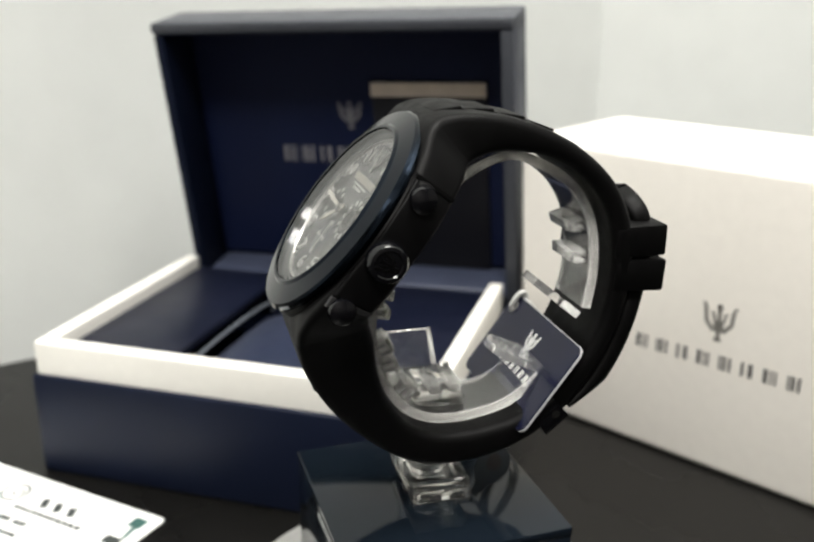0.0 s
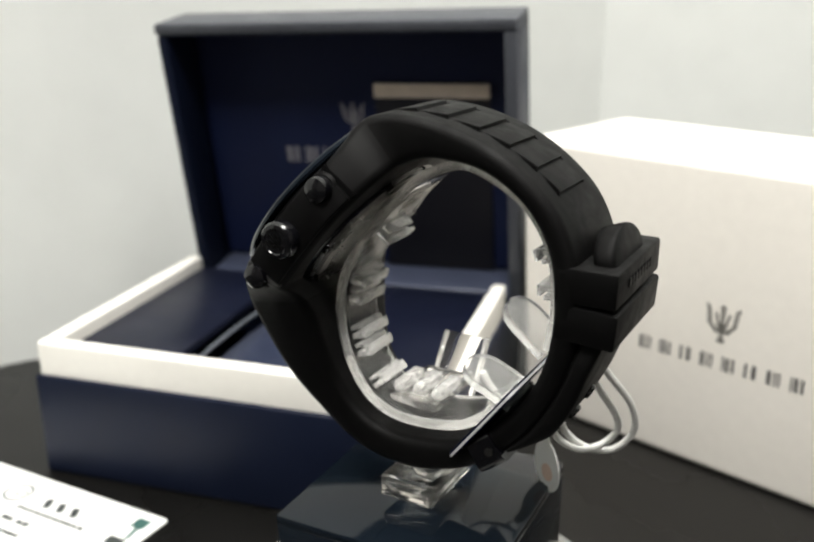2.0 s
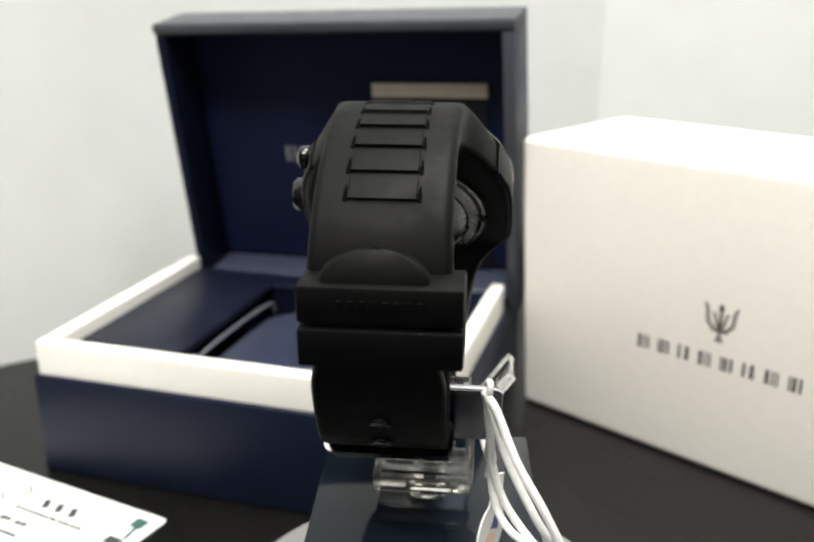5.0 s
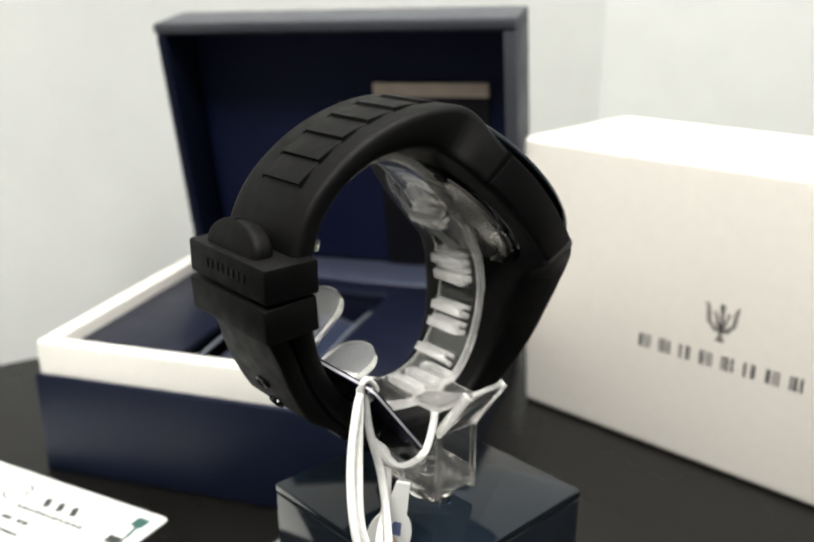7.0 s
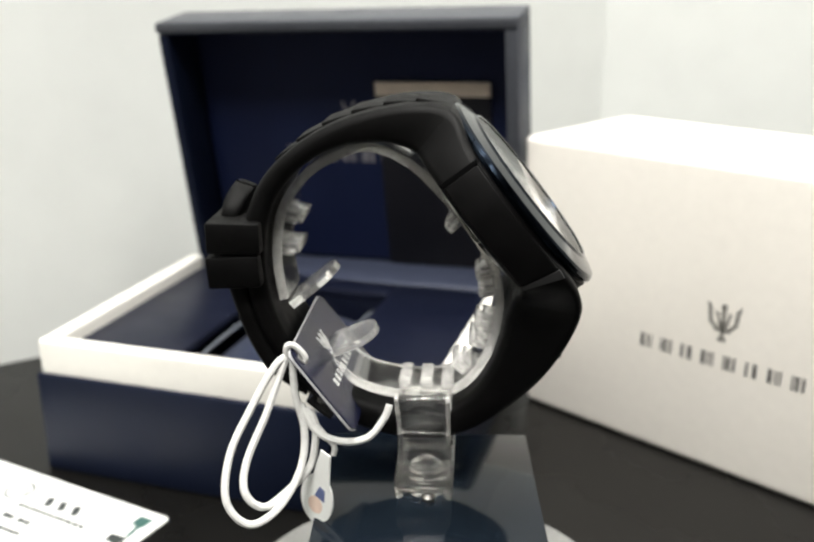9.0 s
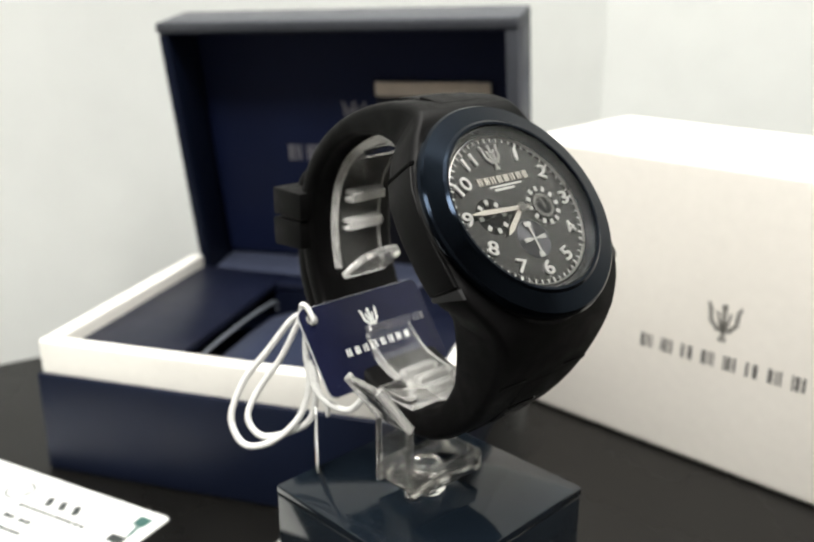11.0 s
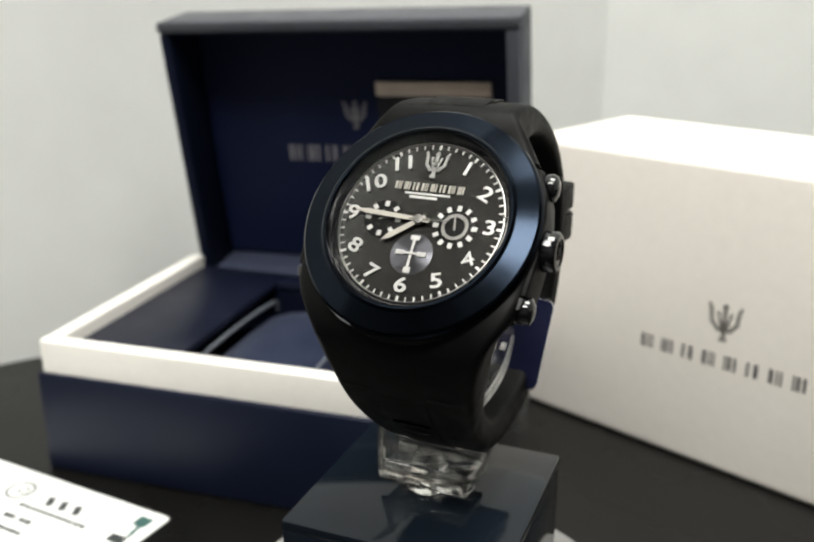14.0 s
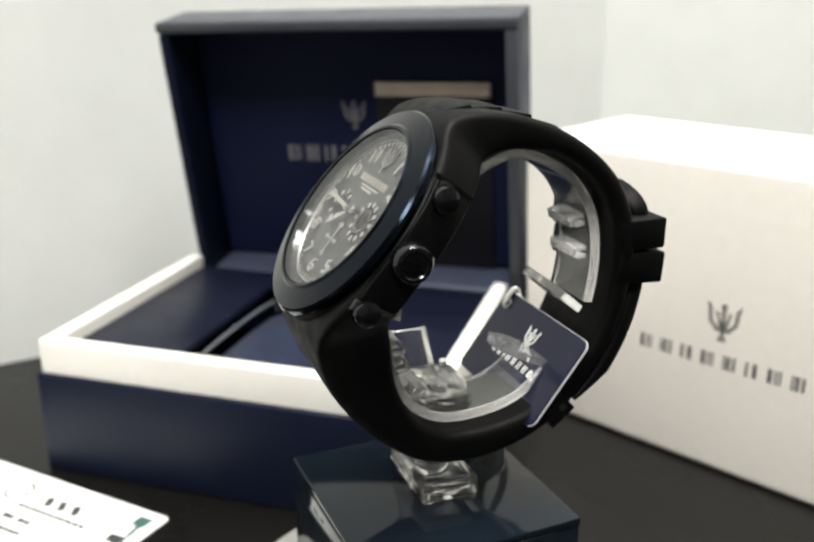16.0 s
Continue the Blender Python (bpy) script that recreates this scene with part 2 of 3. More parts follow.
def rounded(w, h, r, seg=5):
    pts = []
    for cx, cy, a0 in ((w / 2 - r, h / 2 - r, 0), (-w / 2 + r, h / 2 - r, 90), (-w / 2 + r, -h / 2 + r, 180), (w / 2 - r, -h / 2 + r, 270)):
        for k in range(seg + 1):
            a = radians(a0 + 90 * k / seg)
            pts.append((cx + r * math.cos(a), cy + r * math.sin(a)))
    return pts


def trident(m, size, depth):
    """A plain three-pronged emblem made of bars, size mm high."""
    bm = bmesh.new()
    s = size / 10.0
    for x, y, w, h, lean in ((0, 0.2, 1.1, 9.2, 0), (0, 4.0, 1.3, 1.3, 45), (-2.2, -0.9, 1.0, 2.8, 42), (2.2, -0.9, 1.0, 2.8, -42), (-3.3, 1.7, 1.0, 3.8, 6), (3.3, 1.7, 1.0, 3.8, -6),
                             (-3.7, 3.9, 0.8, 1.7, 30), (3.7, 3.9, 0.8, 1.7, -30), (-1.25, 1.0, 0.75, 3.8, 16), (1.25, 1.0, 0.75, 3.8, -16), (0, -1.7, 4.0, 1.0, 0), (0, -0.6, 1.9, 1.9, 45), (0, -4.2, 1.9, 0.9, 0)):
        block((w * s, h * s, depth), (0, 0, 0), 0, 1, m @ pose(x * s * MM, y * s * MM, depth / 2 * MM, 0, 0, lean), bm)
    return bm


def mark_bars(m, w, h, depth, kind=0):
    """Plain upright bars, thick and thin in turn, in place of one printed sign."""
    bm = bmesh.new()
    for x, bw in (((-0.28, 0.3), (0.12, 0.14), (0.4, 0.14)), ((-0.34, 0.14), (-0.04, 0.26), (0.36, 0.2)), ((-0.3, 0.2), (0.26, 0.3)))[kind % 3]:
        block((w * bw, h, depth), (w * x, 0, depth / 2), 0, 1, m, bm)
    return bm


def figures(text, size, depth, m):
    """Figures in the built-in font, size mm high, centred on m."""
    cu = bpy.data.curves.new("figures", "FONT")
    cu.offset = 0.0 if text == "4" else 0.05 * MM
    cu.body, cu.size, cu.extrude, cu.align_x, cu.align_y = text, size * MM * 1.38, depth * MM / 2, "CENTER", "CENTER"
    tmp = bpy.data.objects.new("figures", cu)
    scene.collection.objects.link(tmp)
    me = bpy.data.meshes.new_from_object(tmp)
    bpy.data.objects.remove(tmp)
    bpy.data.curves.remove(cu)
    me.transform(m)
    return me


# ---- the room ----
def room():
    def slab(name, size, at, mat, label, category, m=None):
        setting(name, block(size, at, 0, 1, m), mat, label, category)
    # two white walls that meet in a corner behind the boxes
    slab("wall_back_left", (1900, 60, 2600), (-950, 30, 500), WALL, "plain white painted wall behind the table", "wall", pose(0.094, 0.342, 0, 0, 0, 33))
    slab("wall_back_right", (1700, 60, 2600), (850, 30, 500), WALL, "plain white painted wall behind the table", "wall", pose(0.094, 0.342, 0, 0, 0, -16))
    slab("wall_front", (3400, 60, 2600), (0, -1830, 500), ROOM_GREY, "plain warm grey wall behind the camera", "wall")
    slab("wall_left", (60, 2200, 2600), (-1670, -900, 500), ROOM_GREY, "plain warm grey side wall", "wall")
    slab("wall_right", (60, 2200, 2600), (1670, -900, 500), ROOM_GREY, "plain warm grey side wall", "wall")
    slab("ceiling", (3400, 2320, 60), (0, -700, 1830), CEILING, "plain white ceiling", "ceiling")
    slab("floor", (3400, 2320, 60), (0, -700, -830), FLOOR_BROWN, "plain brown floor", "floor")


def ceiling_lights():
    for (x, y, z), sx, sy, watts in LAMPS:
        t = thing("ceiling_light", "square white ceiling panel lamp", "ceiling lamp", "ceiling lamps", pose(x, y, z))
        bm = bmesh.new()
        for px, py, bx, by in ((0, sy / 2 + 0.015, sx + 0.06, 0.03), (0, -sy / 2 - 0.015, sx + 0.06, 0.03), (sx / 2 + 0.015, 0, 0.03, sy), (-sx / 2 - 0.015, 0, 0.03, sy)):
            block((bx * 1000, by * 1000, 40), (px * 1000, py * 1000, 35), 2, 1, None, bm)
        part("frame", bm, CEILING, t)
        part("back_plate", block((sx * 1000, sy * 1000, 8), (0, 0, 50), 1), LAMP_GLOW, t)


def table():
    t = thing("table", "dark charcoal table with a smooth matt top", "table", "", pose(0, 0, -0.72))
    # the top runs up to the two walls
    bm = bmesh.new()
    corners = [(-700, -560), (760, -560), (760, 146), (94, 337), (-700, -178)]
    lo = [bm.verts.new((x * MM, y * MM, 0.694)) for x, y in corners]
    hi = [bm.verts.new((x * MM, y * MM, 0.720)) for x, y in corners]
    bm.faces.new(lo[::-1])
    bm.faces.new(hi)
    for i in range(5):
        j = (i + 1) % 5
        bm.faces.new((lo[i], lo[j], hi[j], hi[i]))
    bmesh.ops.bevel(bm, geom=bm.edges[:], offset=0.002, segments=2, affect="EDGES")
    part("tabletop", bm, TABLE, t)
    for x, y in ((-640, -500), (700, -500), (700, 60), (-640, -240)):
        part("leg", block((50, 50, 694), (x, y, 347), 2), TABLE, t)


# ---- the navy box ----
BOX_YAW = -15.0
BOX_W, BOX_D, BOX_H, RIM, LID_L, LID_T, LID_LEAN, LID_SKEW = 128.6, 123.6, 32.9, 10.5, 104.9, 23.1, -8.65, -1.6
BOX_AT = pose(-0.1199, 0.0844, 0, 0, 0, BOX_YAW)
# the cloth hinge lets the lid hang a little askew in its own plane
LID_AT = pose(0, BOX_D * MM, BOX_H * MM, -LID_LEAN, 0, 0) @ pose(0.0643, -0.023, 0.0525, 0, LID_SKEW, 0) @ pose(-0.0643, 0.023, -0.0525)


def watch_box():
    t = thing("watch_box", "open navy leatherette watch box with a white inner rim", "box", "", BOX_AT)
    w, d, h = BOX_W, BOX_D, BOX_H
    wall = 5
    for size, at in (((w, wall, h), (w / 2, wall / 2, h / 2)), ((w, wall, h), (w / 2, d - wall / 2, h / 2)), ((wall, d - 2 * wall, h), (wall / 2, d / 2, h / 2)), ((wall, d - 2 * wall, h), (w - wall / 2, d / 2, h / 2))):
        part("side", block(size, at, 0.9, 3), NAVY, t)
    part("bottom", block((w - 2 * wall, d - 2 * wall, 4), (w / 2, d / 2, 2.2)), NAVY, t)
    i, k, back = 1.2, 4.8, 94.0
    z0, z1 = h - 6, h + RIM
    for size, at in (((w - 2 * i, k, z1 - z0), (w / 2, i + k / 2, (z0 + z1) / 2)), ((k, back - i - k, z1 - z0), (i + k / 2, (back + i + k) / 2, (z0 + z1) / 2)), ((k, back - i - k, z1 - z0), (w - i - k / 2, (back + i + k) / 2, (z0 + z1) / 2))):
        part("rim", block(size, at, 0.8, 3), CREAM, t, "white satin inner rim")
    # flat inner panels round a sunken bed
    j = i + k
    top = 39.0
    px, py = 42.0, 82.0
    part("panel", block((px - j, back - j, 3), ((px + j) / 2, (back + j) / 2, top - 1.5), 0.8, 2), NAVY_SATIN, t)
    part("panel", block((w - 2 * px, back - py, 3), (w / 2, (back + py) / 2, top - 1.5), 0.8, 2), NAVY_SATIN, t)
    part("panel", block((px - j, back - j, 3), (w - (px + j) / 2, (back + j) / 2, top - 1.5), 0.8, 2), NAVY_SATIN, t)
    part("bed", block((w - 2 * j, back - j, 6), (w / 2, (back + j) / 2, 8)), NAVY_SATIN, t)
    for x in (px - 1, w - px + 1):
        part("bed_wall", block((1.6, py - j, 16), (x, (py + j) / 2, 18)), NAVY_SATIN, t)
    part("bed_wall", block((w - 2 * px, 1.6, 26), (w / 2, py + 1, 23)), NAVY_SATIN, t)
    # cushion: a plump roll with a piped seam
    secs = []
    cw, y0, y1 = w - 2 * px - 5, j + 1, py - 6
    for a in range(0, 9):
        x = px + 2.5 + cw * a / 8
        e = math.sin(math.pi * min(max(a / 8, 0.02), 0.98)) ** 0.25
        secs.append([Vector((x, (y0 + y1) / 2 + (y1 - y0) / 2 * (0.9 + 0.1 * e) * math.copysign(abs(math.cos(2 * math.pi * q / 28)) ** 0.55, math.cos(2 * math.pi * q / 28)),
                             23 + 13.5 * e * math.copysign(abs(math.sin(2 * math.pi * q / 28)) ** 0.6, math.sin(2 * math.pi * q / 28)))) for q in range(28)])
    cushion = part("cushion", loft(secs), CUSHION, t, "soft navy cushion")
    for x in (px + 3.4, w - px - 3.4):
        part("piping", tube([(x, y0 + 0.5, 31), (x, y0 + 4, 35.0), (x, (y0 + y1) / 2, 36.4), (x, y1 - 4, 35.0), (x, y1 - 0.5, 31)], 0.65, 8, 6), PIPING, cushion)
    # lid: hinge line at the back, leaning a little forwards
    lm = LID_AT
    L, T, wl = LID_L, LID_T, 3.8
    w += 2.2
    lid = part("lid", block((w, 3, L), (w / 2, -1.5, L / 2), 0.8, 3, lm), NAVY, t, "raised navy lid")
    part("lid_side", block((w, T - 3, wl), (w / 2, -(T + 3) / 2, L - wl / 2), 0.9, 3, lm), NAVY, lid)
    part("lid_side", block((wl, T - 3, L - wl), (wl / 2, -(T + 3) / 2, (L - wl) / 2), 0.9, 3, lm), NAVY, lid)
    part("lid_side", block((wl, T - 3, L - wl), (w - wl / 2, -(T + 3) / 2, (L - wl) / 2), 0.9, 3, lm), NAVY, lid)
    # thin lighter strips paint the lit sheen on the lid's top and right edges
    part("sheen_strip", block((w, 0.8, 2.8), (w / 2, -T - 0.2, L - 1.4), 0.3, 2, lm), EDGE_SHEEN, lid, "navy lid edge with its sheen painted in lighter grey")
    part("sheen_strip", block((w, T - 1.5, 0.6), (w / 2, -T / 2 - 0.6, L + 0.2), 0.2, 2, lm), EDGE_SHEEN, lid, "navy lid edge with its sheen painted in lighter grey")
    part("sheen_strip", block((4.2, 0.8, L - wl - 0.2), (w - 2.1, -T - 0.2, (L - wl) / 2 + 0.4), 0.3, 2, lm), EDGE_SHEEN, lid, "navy lid edge with its sheen painted in lighter grey")
    part("hinge_strip", block((w - 2 * wl - 0.4, T - 4, 3.2), (w / 2, -(T + 3) / 2, 5.6), 0.9, 3, lm), HINGE, lid, "grey navy hinge cloth")
    part("lid_lining", block((w - 2 * wl - 1, 1.4, L - wl - 9), (w / 2, -3.9, (L - wl + 8) / 2), 0.3, 1, lm), LID_SATIN, lid)
    face = lm @ pose(65.5 * MM, -4.65 * MM, 0, 90, 0, 0)
    part("emblem", trident(face @ pose(0, 0.0672, 0), 11, 0.2), LID_PRINT, lid, "faded silver emblem")
    for k in range(8):
        part("lettering", mark_bars(face @ pose((k - 3.5) * 7.5 * MM, 52 * MM, 0), 5.6, 6.2, 0.2, k), LID_PRINT, lid)


def booklet():
    t = thing("booklet", "black booklet with a pale band leaning in the box lid", "booklet", "", BOX_AT @ LID_AT)
    part("cover", block((42.6, 1.6, 73), (96.4, -5.6, 7.4 + 36.5), 0.5, 2), BOOK_DARK, t)
    part("band", block((42.8, 1.2, 5.2), (96.4, -6.4, 77.6), 0.4, 2), GOLD, t, "pale beige band")


# ---- the white carton ----
CARTON_SKEW = -0.055


def carton():
    t = thing("carton", "white gift carton with grey printing standing on the table", "carton", "", pose(0.0335, 0.1396, 0, 0, 0, -42.02))
    w, d, h = 160.0, 66.3, 96.6
    # the soft board has settled a little out of square
    lean = Matrix.Identity(4)
    lean[0][2], lean[0][3] = CARTON_SKEW, 2.4 * MM
    bm = block((w, d, h), (w / 2, d / 2, h / 2), 2.2, 4)
    bmesh.ops.transform(bm, verts=bm.verts, matrix=lean)
    part("body", bm, CARTON, t)
    face = pose(0, 0.02 * MM, 0, 90, 0, 0)
    part("emblem", trident(face @ pose(0.073, 0.049, 0), 12.5, 0.15), CARTON_PRINT, t, "grey emblem")
    for k in range(8):
        part("lettering", mark_bars(face @ pose((72.6 + (k - 3.5) * 6.9) * MM, 36.7 * MM, 0), 4.4, 4.4, 0.15, k), CARTON_INK, t)


# ---- the printed card ----
def card():
    t = thing("card", "white printed card with grey lines lying on the table", "card", "", pose(-0.0737, 0.0572, 0.0003, 0, 0, -25.5))
    part("sheet", outline([(x - 45, y - 27) for x, y in rounded(90, 54, 1.2)], 0.5, Matrix()), CARD, t)

    def mark(name, x, y, w, h, mat, turn=0):
        part(name, block((w, h, 0.12), (0, 0, 0.56), 0, 1, pose(x * MM, y * MM, 0, 0, 0, turn)), mat, t)
    for x in (-37.0, -31.8, -26.4):
        mark("lettering", x, -9.8, 2.3, 4.6, CARD_INK, 28)
    for k in range(11):
        mark("lettering", -43.2 + 2.4 * k, -14.7, 1.8, 1.6, CARD_INK)
    for x in (-43.0, -40.6, -37.0, -34.4):
        mark("lettering", x, -20.2, 2.1, 1.9, CARD_INK)
    for k in range(5):
        mark("lettering", -41.0 + 2.1 * k, -25.2, 1.7, 1.5, CARD_INK)
    mark("printed_mark", -5.6, -5.2, 4.6, 4.4, CARD_GREEN)
    mark("printed_mark", -4.6, -10.0, 1.4, 5.0, CARD_GREEN, 8)
    mark("printed_mark", -6.4, -14.6, 5.4, 3.4, CARD_INK)
    for r0, r1, x, y in ((3.6, 4.7, -49.8, -9.4), (1.2, 2.0, -49.0, -9.0)):
        part("printed_mark", lathe([(r0, 0.5), (r1, 0.5), (r1, 0.62), (r0, 0.62)], 24, pose(x * MM, y * MM, 0), True), CARD_GREY, t)


# ---- the turning display ----
AZ0, SPIN = 196.27, 22.11


def turning(name, label, category):
    return thing(name, label, category)


def turntable():
    t = turning("turntable", "round silver grey motor turntable under the pedestal", "turntable")
    part("disc", lathe([(0, 14), (43.0, 14), (43.8, 14.8), (43.8, 17.2), (43.0, 18), (0, 18)], 96), DISC, t)
    part("base", lathe([(0, 0.3), (38, 0.3), (39, 1.5), (39, 13), (38, 14), (0, 14)], 72), CASE_BLACK, t)
    return t


def pedestal():
    t = turning("pedestal", "glossy dark navy square display block on the turntable", "pedestal")
    turn = pose(0, 0, 0, 0, 0, 3.0)
    part("body", block((44.2, 44.2, 27.9), (0, 0, 18.1 + 13.95), 0.4, 2, turn), PEDESTAL, t)
    part("top_plate", block((44.4, 44.4, 2.0), (0, 0, 47.0), 0.35, 2, turn), PEDESTAL, t)
    return t


# stations of the band and case: outer x, z; inner x, z; half width (mm above the pedestal)
STATIONS = [(3.6, 77.5, -2.6, 70.0, 12.2), (-3, 78.3, -6.5, 71.4, 11.4), (-11, 77.0, -11.2, 71.4, 11.1), (-18.6, 74.2, -17.4, 70.2, 11.0), (-25.2, 70.0, -23.2, 66.8, 11.0),
            (-30.2, 65.0, -27.0, 62.6, 11.0), (-33.2, 59, -29.2, 58.0, 11.2), (-34.4, 52.5, -30.2, 52.5, 11.4), (-34.2, 45.5, -30.2, 46.2, 11.2), (-32.8, 38.0, -29.0, 39.6, 11.0),
            (-29.6, 30.8, -26.2, 33.0, 10.9), (-24.8, 24.0, -21.6, 27.2, 10.7), (-17.2, 17.6, -14.4, 22.1, 10.8), (-8.4, 14.0, -6.0, 19.8, 10.4), (0, 13.2, 1.6, 19.8, 10.1),
            (8, 15.2, 7.3, 22.6, 10.1), (15.8, 21.0, 11.2, 28.2, 10.5), (21.8, 28.0, 13.3, 34.7, 12.0), (26.2, 36.2, 14.2, 40.6, 13.4), (27.6, 43.2, 15.4, 44.8, 15.6), (25.0, 50.0, 16.2, 47.6, 19.4),
            (21.3, 55.5, 14.5, 49.9, 20.4), (16.8, 60.9, 10.0, 55.3, 20.5), (11.8, 67.1, 4.9, 61.5, 19.5), (7.0, 73.0, -0.2, 67.5, 15.6)]
SUB = 6
RING = glide(STATIONS, SUB, True)
MID = 5.0        # middle plane of the watch off the turning axis


def section(st, lift=0.0, drop=0.0, narrow=0.0, r=1.3):
    """A rounded rectangle across the band at one station."""
    ox, oz, ix, iz, hw = st
    o, i = Vector((ox, MID, oz + BASE)), Vector((ix, MID, iz + BASE))
    d = (o - i).normalized()
    o, i = o + d * lift, i + d * drop
    th = (o - i).length
    hw -= narrow
    r = min(r, th * 0.45)
    pts = []
    for cy, cz, a0 in ((hw - r, th - r, 0), (-hw + r, th - r, 90), (-hw + r, r, 180), (hw - r, r, 270)):
        for k in range(4):
            a = radians(a0 + 30 * k)
            pts.append(i + d * (cz + r * math.sin(a)) + Vector((0, cy + r * math.cos(a), 0)))
    return pts


def span(a, b):
    """Stations from a to b (in station numbers), wrapping round."""
    n = len(RING)
    lo, hi = round(a * SUB), round(b * SUB)
    return [RING[k % n] for k in range(lo, hi + 1)]


FACE_TILT = 39.5
# watch face frame: x to the crown, y to twelve, z outwards; origin in the middle of the bezel's front
FACE = Matrix.Translation((0.01885, MID * MM, (62.6 + BASE) * MM)) @ Matrix(((0, -math.sin(radians(FACE_TILT)), math.cos(radians(FACE_TILT)), 0), (1, 0, 0, 0), (0, math.cos(radians(FACE_TILT)), math.sin(radians(FACE_TILT)), 0), (0, 0, 0, 1)))


def on_face(x, y, z, turn=0):
    return FACE @ pose(x * MM, y * MM, z * MM, 0, 0, turn)


def with_width(st, hw):
    return (*st[:4], hw)


def depth_of(st):
    return math.hypot(st[0] - st[2], st[1] - st[3])


def station(s):
    """The station at any number, wrapping round."""
    n = len(RING)
    k = s * SUB
    i, f = int(math.floor(k)), k - math.floor(k)
    return tuple((1 - f) * a + f * b for a, b in zip(RING[i % n], RING[(i + 1) % n]))


def overlay(a, b, hw, lift_a, lift_b, steps=5, sink=0.8, r=0.4):
    """A plate on the outside of the band between two stations."""
    secs = []
    for k in range(steps + 1):
        f = k / steps
        st = station(a + (b - a) * f)
        secs.append(section(with_width(st, hw), lift_a + (lift_b - lift_a) * f, depth_of(st) - sink, 0, r))
    return loft(secs)


def wrist_watch():
    t = turning("wrist_watch", "black chronograph watch with blue bezel and rubber strap", "watch")
    # the case dips under the dial between its two ends
    shell = span(18.9, 25.0)
    dip = [min(1.0, max(0.0, min(k / SUB - 0.9, 5.6 - k / SUB))) for k in range(len(shell))]
    part("case", loft([section(s, -0.7 * f, 0, 0, 1.6) for s, f in zip(shell, dip)]), CASE_BLACK, t, "matt black case")
    upper = part("strap_upper", loft([section(s, r=1.6) for s in span(0.0, 11.6)]), RUBBER, t, "black rubber strap")
    lower = part("strap_lower", loft([section(s, r=1.8) for s in span(11.7, 18.85)]), RUBBER, t, "black rubber strap")
    for k in range(6):
        part("link", overlay(0.30 + 0.72 * k, 1.0 + 0.72 * k, 5.4, 0.05, 0.62, 4, 0.8, 0.25), RUBBER, upper)
        # dark gaps on both sides of the lip
        for side in (-1, 1):
            gap = [[p + Vector((0, side * 5.75, 0)) for p in section(with_width(station(q), h), 0.06, depth_of(station(q)) - 0.6, 0, 0.04)] for q, h in ((0.62 + 0.72 * k, 0.12), (0.84 + 0.72 * k, 0.34), (1.02 + 0.72 * k, 0.4), (1.06 + 0.72 * k, 0.15))]
            part("gap", loft(gap), SLOT_BLACK, upper)
    for k in range(3):
        part("link", overlay(17.4 - 0.75 * k, 16.75 - 0.75 * k, 4.6, 0.05, 0.45, 4), RUBBER, lower)
    for q, hw in ((16.55, 3.6), (16.2, 2.6)):
        part("pocket", loft([section(with_width(station(q + 0.02 * k), hw), 0.5, depth_of(station(q)) - 0.3, 0, 0.2) for k in range(3)]), GLOSS_BLACK, lower)
    for side in (-1, 1):
        secs = [[p + Vector((0, side * 8.2, 0)) for p in section(with_width(station(q), 3.2), 0.14, depth_of(station(q)) - 0.4, 0, 0.2)] for q in (17.5, 17.54, 17.58)]
        part("joint", loft(secs), CASE_BLACK, lower)
    # strap end that runs through the two keepers
    secs = []
    for k in range(37):
        f = 1 - (1 - k / 36) ** 1.6
        st = station(11.2 - 5.45 * f)
        rise = min(1.0, max(0.0, (f - 0.42) / 0.3))
        rise = rise * rise * (3 - 2 * rise)
        tip = math.sqrt(max(0.004, 1 - ((f - 0.89) / 0.11) ** 2)) if f > 0.89 else 1
        hw = (10.6 - 2.4 * rise) * tip
        secs.append(section(with_width(st, hw), 0.4 + 2.8 * min(1, f * 6) + 2.1 * rise, depth_of(st) - 0.3 + 1.9 * rise, 0, 1.2))
    tail = part("strap_end", loft(secs), RUBBER, t, "rounded free end of the strap")
    for k in range(2):
        st = station(10.2 - 0.6 * k)
        o, i = Vector((st[0], MID, st[1] + BASE)), Vector((st[2], MID, st[3] + BASE))
        d = (o - i).normalized()
        part("hole", lathe([(0.0, 0), (1.0, 0), (1.5, 0.3), (1.9, 0.0), (1.9, -0.6), (0, -0.6)], 20, Matrix.Translation((o + d * 3.55) * MM) @ d.to_track_quat("Z", "Y").to_matrix().to_4x4() @ Matrix.Diagonal((1, 0.7, 1, 1))), GLOSS_BLACK, tail)
    for q, high in ((6.72, 5.9), (7.68, 6.1)):
        # a moulded loop with flat faces
        st, ref = station(q), station(0.35 * q + 0.65 * 7.2)
        out = Vector((ref[0] - ref[2], 0, ref[1] - ref[3])).normalized()
        down = Vector((-out.z, 0, out.x))
        inner, outer = Vector((st[2], MID - 1, st[3] + BASE)) + out * 0.5, Vector((st[0], MID - 1, st[1] + BASE)) + out * 6.4
